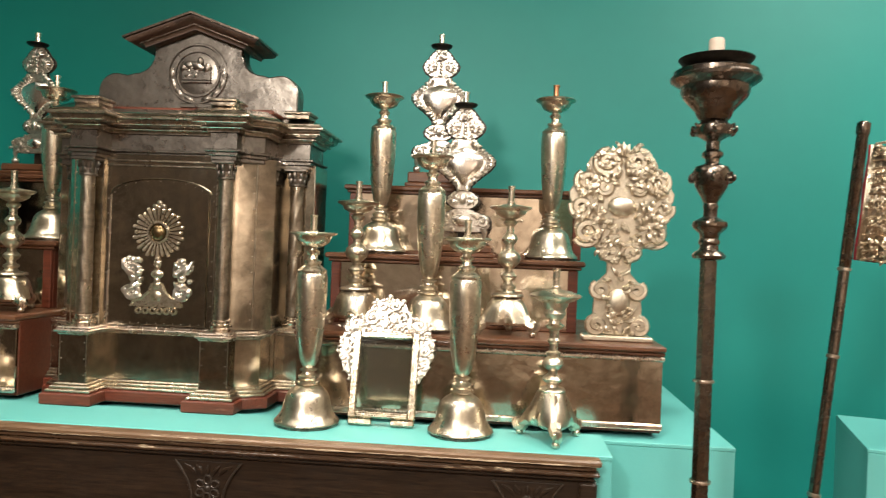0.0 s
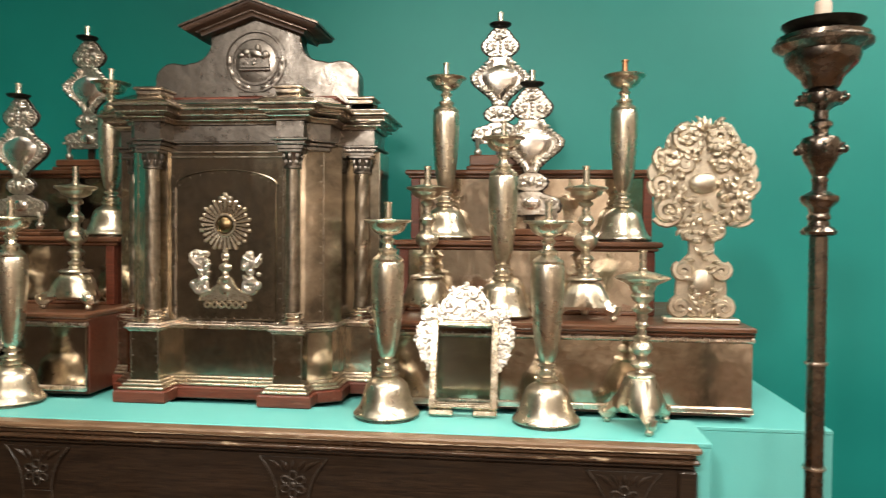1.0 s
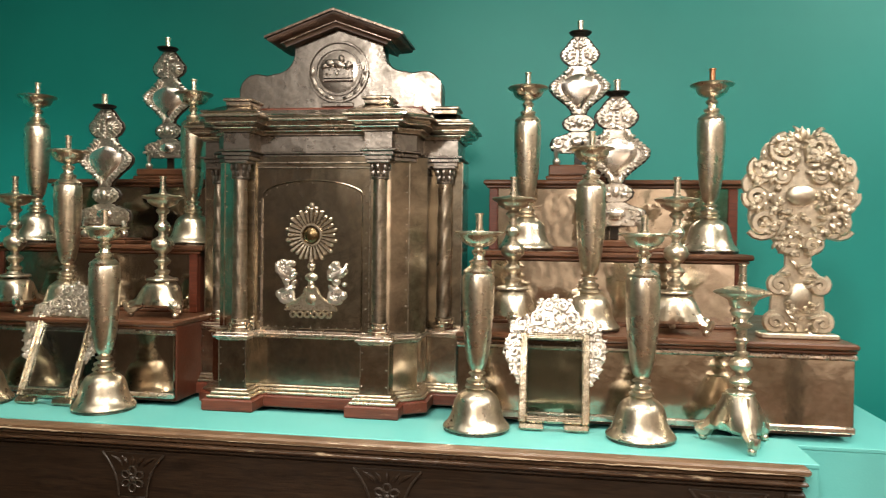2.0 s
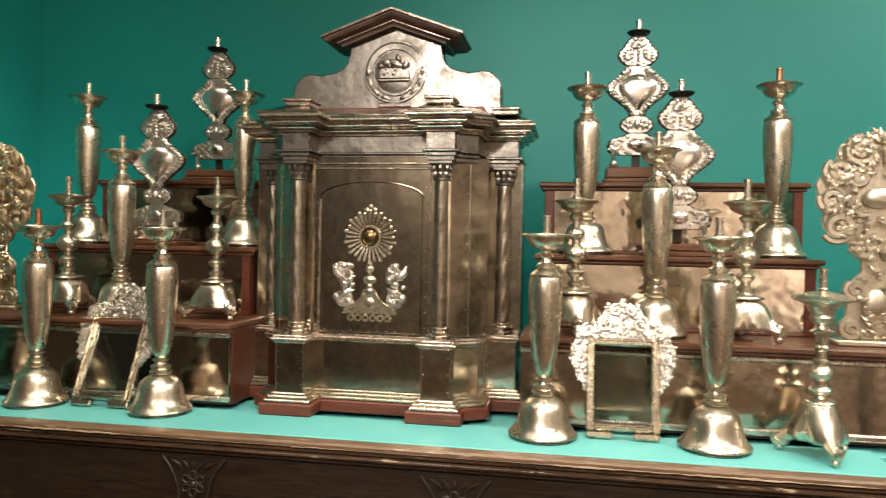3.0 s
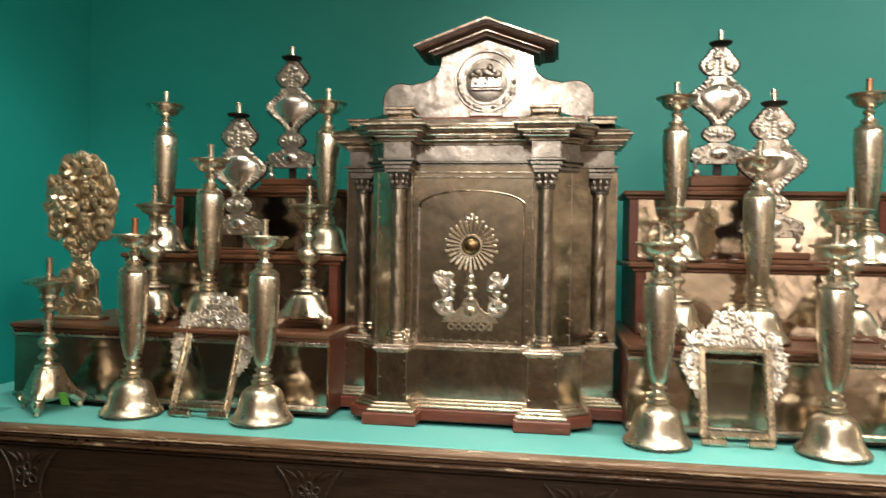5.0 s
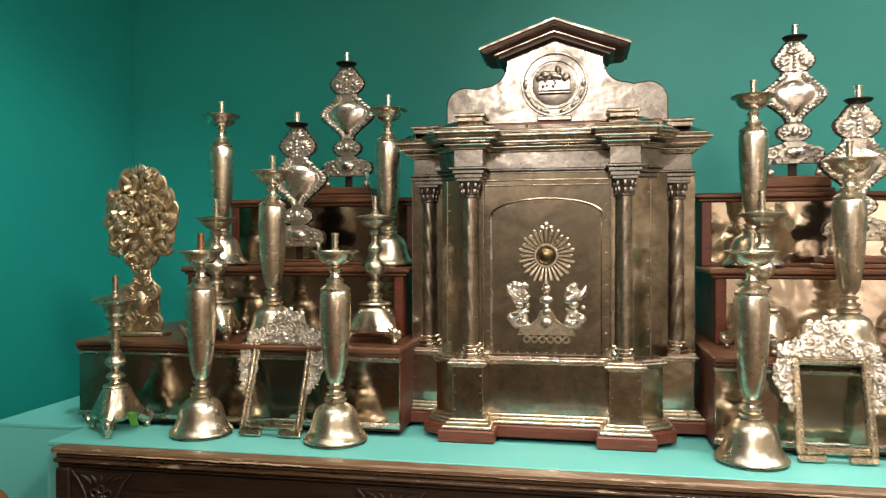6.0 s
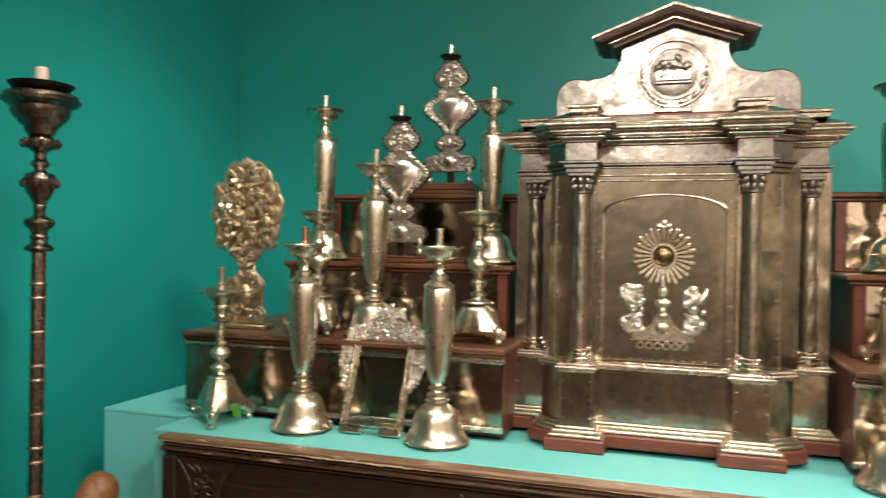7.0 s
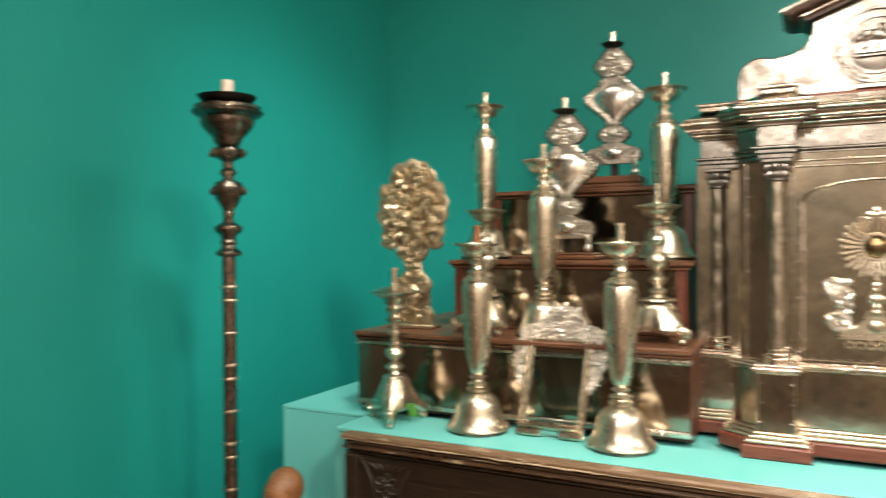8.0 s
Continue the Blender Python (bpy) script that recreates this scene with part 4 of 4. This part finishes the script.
    for s in (-1, 1):
        legs.scroll((s * 0.070, 0.082), 0.020, 0.003, 1.3, 0.007, -s, 100)
        for x, z in ((0.030, 0.104), (0.044, 0.098), (0.058, 0.100), (0.050, 0.070), (0.034, 0.062), (0.088, 0.070), (0.086, 0.092), (0.064, 0.060), (0.020, 0.052)):
            legs.leaf((s * x, z), (s * (x + rnd.uniform(-0.004, 0.014)), z + rnd.uniform(-0.014, 0.012)), 0.012, 0.003, 0.008, rnd.uniform(-0.3, 0.3))
    for name, g, owner in (("rim_relief", rim, "shield_plate"), ("crest_leaves", leaves, "crest"), ("knot_leaves", buds, "knot"), ("foot_leaves", legs, "foot")):
        tagged(part(name, g, SILVER_LEAF, plates[owner]), kind="stuff")
    part("foot_boss", Geo().blob((0, 0.002, 0.084), (0.034, 0.014, 0.022), 0, 18, 9), SHIELD, plates["foot"], "smooth oval boss")
    for s in (-1, 1):
        g = Geo().tube([(s * 0.074, 0.004, 0.058), (s * 0.080, 0.002, 0.044), (s * 0.078, 0.003, 0.026)], [0.012, 0.009, 0.006], 8)
        g.blob((s * 0.078, 0.003, 0.0145), (0.0145, 0.014, 0.0145), 0, 12, 8)
        part("ball_foot", g, SILVER_LEAF, plates["foot"], "silver ball foot")
    part("drip_dish", Geo().lathe([(0.012, 0.466), (0.034, 0.470), (0.040, 0.476), (0.040, 0.479), (0.034, 0.477), (0.010, 0.474)], 28), BLACK_IRON, t, "blackened drip dish")
    part("socket", Geo().lathe([(0.011, 0.4745), (0.010, 0.482), (0.0105, 0.515), (0.0125, 0.516), (0.0125, 0.519), (0.0085, 0.519)], 16), CANDLE_SILVER, t)
    return t


for x, y, z, p in ((0.028, 2.800, Z3, 0.056), (-1.575, 2.810, Z3, 0.044), (0.142, 2.552, Z2, 0.040), (-1.675, 2.556, Z2, 0.024)):
    branch_holder(pose(x, y, z + p), p, "tall flat silver candleholder with heart-shaped shield on wooden pedestal")

# ---- carved floral sprays ----


# gilt: metal of the whole spray, either plain or browned for shade
def floral_spray(m, label, seed, gilt, count=230, broad=1.0, boss=True):
    t = thing("floral_spray", m, label, "altar ornament", "carved floral sprays")
    rnd = random.Random(seed)
    part("base", Geo().box(-0.100, 0.100, -0.035, 0.04, 0.0, 0.016, 0.004), gilt, t)
    def edge(a):
        return 1 + 0.08 * math.cos(9 * a)
    head = [(0.143 * edge(a) * math.sin(a) * (1 - 0.16 * math.cos(a) ** 2), 0.406 + 0.166 * edge(a) * math.cos(a)) for a in (-2 * math.pi * k / 54 for k in range(54))]
    stem = [(0.030, 0.016), (0.072, 0.03), (0.070, 0.10), (0.062, 0.17), (0.034, 0.20), (0.036, 0.26), (-0.036, 0.26), (-0.034, 0.20), (-0.062, 0.17), (-0.070, 0.10), (-0.072, 0.03), (-0.030, 0.016)]
    g = Geo()
    g.prism(head, 0, 0.014, 0.003, lambda x, y, z: (x, z - 0.002, y))
    g.prism([(x, z) for x, z in stem], 0, 0.014, 0.003, lambda x, y, z: (x, z - 0.0015, y))
    part("backing", g, gilt, t)
    if boss:
        part("boss", Geo().blob((0, -0.012, 0.398), (0.040, 0.020, 0.030), 0, 18, 10), gilt, t, "smooth oval boss")
    for s in (-1, 1):
        for (x, z), r, st in (((0.042, 0.526), 0.042, 90), ((0.100, 0.468), 0.036, 60), ((0.116, 0.392), 0.032, 20), ((0.096, 0.318), 0.042, -30), ((0.032, 0.262), 0.028, 180), ((0.052, 0.150), 0.026, 60), ((0.060, 0.045), 0.028, 90), ((0.048, 0.452), 0.020, 0)):
            g = Geo().scroll((s * x, z), r, -0.008, 1.7, 0.0105, -s, st if s > 0 else 180 - st)
            part("scroll", g, gilt, t)
    g = Geo()
    for k in range(count):
        a, q = rnd.uniform(0, 2 * math.pi), rnd.uniform(0.22 if boss else 0.02, 1.0) ** 0.7 * (0.98 if boss else 0.84)
        s = -1 if k % 2 else 1
        x, z = 0.135 * q * abs(math.sin(a)), 0.408 + 0.165 * q * math.cos(a)
        ln = broad * rnd.uniform(0.018, 0.03)
        b = a + (1.2 if rnd.random() < 0.5 else -1.2) + rnd.uniform(-0.5, 0.5)
        g.leaf((s * x, z), (s * (x + ln * abs(math.sin(b))), z + ln * math.cos(b)), broad * rnd.uniform(0.010, 0.016), -0.006, 0.010 * broad, rnd.uniform(-0.4, 0.4))
    for k in range(46):
        z = rnd.uniform(0.02, 0.26)
        w = 0.075 if z < 0.06 else 0.055 if z < 0.18 else 0.036
        s = -1 if k % 2 else 1
        x = rnd.uniform(0, w * 0.7)
        g.leaf((s * x, z), (s * (x + rnd.uniform(0.012, 0.026)), z + rnd.uniform(-0.012, 0.026)), 0.012, -0.006, 0.010, rnd.uniform(-0.4, 0.4))
    for k in range(5):
        g.leaf((0.01 * (k - 2), 0.545), (0.016 * (k - 2), 0.588 - 0.006 * abs(k - 2)), 0.012, -0.004, 0.008, 0.0)
    g.blob((0, -0.010, 0.115), (0.034, 0.018, 0.040), 0, 14, 9)
    tagged(part("leaves", g, gilt, t, "dense curling silver leaves"), kind="stuff")
    part("support", Geo().box(-0.012, 0.012, 0.0165, 0.034, 0.0162, 0.42, 0.003), CHEST_WOOD, t, "dark wooden support strip")
    return t


floral_spray(pose(0.640, 2.345, Z1) @ Matrix.Diagonal((1.05, 1, 1.03, 1)), "carved silvered floral spray with curling leaves on a stem", 1, SPRAY_SILVER)
# left spray, its shade given by the browner metal
floral_spray(pose(-2.166, 2.385, Z1, 0, 0, 4) @ Matrix.Diagonal((0.88, 1, 1, 1)), "carved floral spray with curling leaves, coloured golden brown as in shade", 2, SPRAY_SILVER_SHADED, 95, 1.6, False)

# ---- framed altar cards ----


def altar_card(m, label, seed):
    """A small standing frame, leaning back, with a foliate border."""
    t = thing("altar_card", m, label, "altar card", "standing altar cards")
    rnd = random.Random(seed)
    w, h, b = 0.098, 0.272, 0.022
    for name, box in (("side_bar", (-w, -w + b, 0.02, h)), ("side_bar", (w - b, w, 0.02, h)), ("top_bar", (-w + b + 0.0005, w - b - 0.0005, h - b, h)), ("bottom_bar", (-w + b + 0.0005, w - b - 0.0005, 0.02, 0.02 + b))):
        x0, x1, z0, z1 = box
        g = Geo().box(x0, x1, -0.006, 0.010, z0, z1, 0.003)
        if x1 - x0 < 0.05:
            g.box(x0 + 0.003, x0 + 0.009, -0.011, -0.0055, z0 + 0.003, z1 - 0.003, 0.002).box(x1 - 0.008, x1 - 0.002, -0.010, -0.0055, z0 + 0.003, z1 - 0.003, 0.002)
        else:
            g.box(x0, x1, -0.011, -0.0055, z0 + 0.003, z0 + 0.009, 0.002).box(x0, x1, -0.010, -0.0055, z1 - 0.009, z1 - 0.003, 0.002)
        part(name, g, FRAME_SILVER, t)
    part("pane", Geo().box(-w + b, w - b, 0.0, 0.003, 0.02 + b, h - b, 0.0005), GLASS, t, "clear glass pane").visible_shadow = False
    for s in (-1, 1):
        part("foot", Geo().box(s * 0.062 - 0.034, s * 0.062 + 0.034, -0.008, 0.012, 0.0, 0.0195, 0.004), FRAME_SILVER, t)
    # pierced border: a crest above the frame and a wing down each side
    def crest(u):
        return 0.020 + 0.022 * (1 - u * u) + 0.058 * math.exp(-(u / 0.5) ** 4) + 0.006 * math.cos(u * 19)

    def wing(v):
        return 0.003 + 0.040 * math.sin(math.pi * 0.72 * v) + 0.003 * math.cos(v * 23)

    us = [k / 24 - 1 for k in range(49)]
    top = [(0.128 * u, h + crest(u)) for u in us]
    plate = Geo().prism([(0.128, h - 0.002)] + top[::-1] + [(-0.128, h - 0.002)], 0, 0.004, 0.001, lambda x, y, z: (x, z + 0.003, y))
    part("border_plate", plate, SILVER_LEAF, t)
    vs = [k / 16 for k in range(17)]
    for q in (-1, 1):
        out = [(q * w, 0.125)] + [(q * (w + wing(v)), 0.125 + (h - 0.130) * v) for v in vs] + [(q * w, h - 0.004)]
        part("side_plate", Geo().prism(out if q > 0 else out[::-1], 0, 0.004, 0.001, lambda x, y, z: (x, z + 0.003, y)), SILVER_LEAF, t)
    g = Geo()
    for k in range(300):
        s = -1 if k % 2 else 1
        if k < 190:
            u = rnd.uniform(0, 1)
            x, z = 0.122 * u, h + crest(u) * rnd.uniform(0.04, 0.93)
        else:
            v = rnd.uniform(0.05, 1)
            x, z = w + wing(v) * rnd.uniform(0.1, 0.93), 0.125 + (h - 0.130) * v
        a, ln = rnd.uniform(0, 2 * math.pi), rnd.uniform(0.009, 0.016)
        g.leaf((s * x, z), (s * (x + ln * math.cos(a)), z + ln * math.sin(a)), rnd.uniform(0.006, 0.009), -0.0005, 0.006, rnd.uniform(-0.7, 0.7))
    for k in range(13):
        u = k / 6 - 1
        g.blob((0.122 * u, 0.002, h + crest(u)), (0.009, 0.006, 0.008), 0, 8, 5)
    g.v = [(x, -0.001 + 0.6 * (y + 0.001), z) for x, y, z in g.v]
    tagged(part("leafy_border", g, SILVER_LEAF, t, "pierced silver leaf border"), kind="stuff")
    for s in (-1, 1):
        for (x, z), r in (((0.046, h + 0.040), 0.024), ((0.096, h + 0.022), 0.018), ((0.114, h - 0.055), 0.015), ((0.019, h + 0.078), 0.016)):
            part("scroll", Geo().scroll((s * x, z), r, -0.003, 1.4, 0.0048, -s, 90), SILVER_LEAF, t)
    return t


altar_card(pose(-0.045, 2.154, TABLE + 0.003, -15), "small standing silver frame with leafy pierced border", 11)
altar_card(pose(-1.596, 2.140, TABLE + 0.003, -24) @ Matrix.Diagonal((1, 1, 1.05, 1)), "small standing silver frame with leafy pierced border", 12)

# ---- processional banner ----


def banner(m):
    t = thing("processional_banner", m, "leaning processional pole with red velvet banner edged in metal lace", "banner")
    part("stand", Geo().lathe([(0.14, 0.0), (0.14, 0.02), (0.05, 0.04), (0.03, 0.10), (0.024, 0.16)], 24), CHEST_WOOD, t)
    part("pole", Geo().lathe([(0.0145, 0.1602), (0.0145, 1.425)], 20), SILVER_DARK, t, "dark metal pole")
    for z in (0.78, 1.18, 1.43):
        part("pole_ring", Geo().lathe([(0.0145, z - 0.006), (0.0185, z - 0.004), (0.0185, z + 0.004), (0.0145, z + 0.006)], 18), SILVER, t)
    part("sleeve", Geo().lathe([(0.0145, 1.4365), (0.0160, 1.44), (0.0160, 1.815), (0.0185, 1.82), (0.0185, 1.848), (0.014, 1.853)], 20), SILVER_DARK, t, "dark metal sleeve")
    cloth = Geo()
    rows = []
    for i in range(15):
        z = 1.46 + 0.33 * i / 14
        rows.append([(0.02 + 0.62 * j / 24, 0.012 * math.sin(j * 0.7) + 0.004 * math.sin(i * 0.9 + j), z) for j in range(25)])
    cloth.rings(rows, False, False)
    c = part("cloth", cloth, VELVET, t, "red velvet banner cloth")
    mod = c.modifiers.new("thickness", "SOLIDIFY")
    mod.thickness = 0.003
    rnd = random.Random(8)
    for name, x0, x1, z0, z1 in (("side_border", 0.021, 0.098, 1.462, 1.788), ("lower_border", 0.0985, 0.64, 1.462, 1.505), ("upper_border", 0.0985, 0.64, 1.75, 1.788)):
        strip = Geo()
        strip.rings([[(x0 + (x1 - x0) * j / 12, -0.016 + 0.003 * math.sin(j * 2.1), z) for j in range(13)] for z in (z0, (z0 + z1) / 2, z1)], False, False)
        st = part(name, strip, SILVER_GILT, c, "woven metal-thread border")
        mod = st.modifiers.new("thickness", "SOLIDIFY")
        mod.thickness = 0.002
    lace = Geo()
    for i in range(15):
        z = 1.46 + 0.33 * i / 14
        lace.tube([(0.03, -0.019, z), (0.055, -0.021, z + 0.008), (0.092, -0.019, z)], 0.004, 5)
    for k in range(120):
        x, z = rnd.uniform(0.025, 0.088), rnd.uniform(1.465, 1.785)
        if k > 70:
            x, z = rnd.uniform(0.03, 0.62), rnd.choice((rnd.uniform(1.465, 1.50), rnd.uniform(1.755, 1.785)))
        lace.leaf((x, z), (x + rnd.uniform(-0.02, 0.02), z + rnd.uniform(-0.02, 0.02)), 0.010, -0.018, 0.006, rnd.uniform(-0.5, 0.5))
    tagged(part("lace_border", lace, SILVER_GILT, c, "metal lace border"), kind="stuff")


banner(pose(1.128, 2.25, 0, 0, 5.2, 0))

# ---- carved figure on the floor beside the frontal ----


def figure(m):
    def folds(a, z):
        return 1 + 0.045 * math.cos(9 * a + 5 * z) * (1 if z < 0.6 else 0)
    g = Geo()
    g.lathe([(0.10, 0.0), (0.12, 0.02), (0.112, 0.1), (0.108, 0.2), (0.103, 0.32), (0.10, 0.42), (0.112, 0.52), (0.112, 0.57), (0.095, 0.62), (0.055, 0.655), (0.038, 0.68)], 54, (0, 0, 0), folds)
    g.blob((0.004, -0.010, 0.735), (0.050, 0.056, 0.068), 0, 24, 16)
    g.blob((0.006, 0.014, 0.752), (0.060, 0.058, 0.066), 8, 24, 14)
    ob = new("wooden_statue", g.mesh("wooden_statue", STATUE_WOOD))
    ob.matrix_world = m
    tagged(ob, "small brown carved wooden statue standing on the floor", "statue")


figure(pose(-2.375, 1.93, 0, 0, 0, 0) @ Matrix.Diagonal((0.95, 0.95, 0.968, 1)))
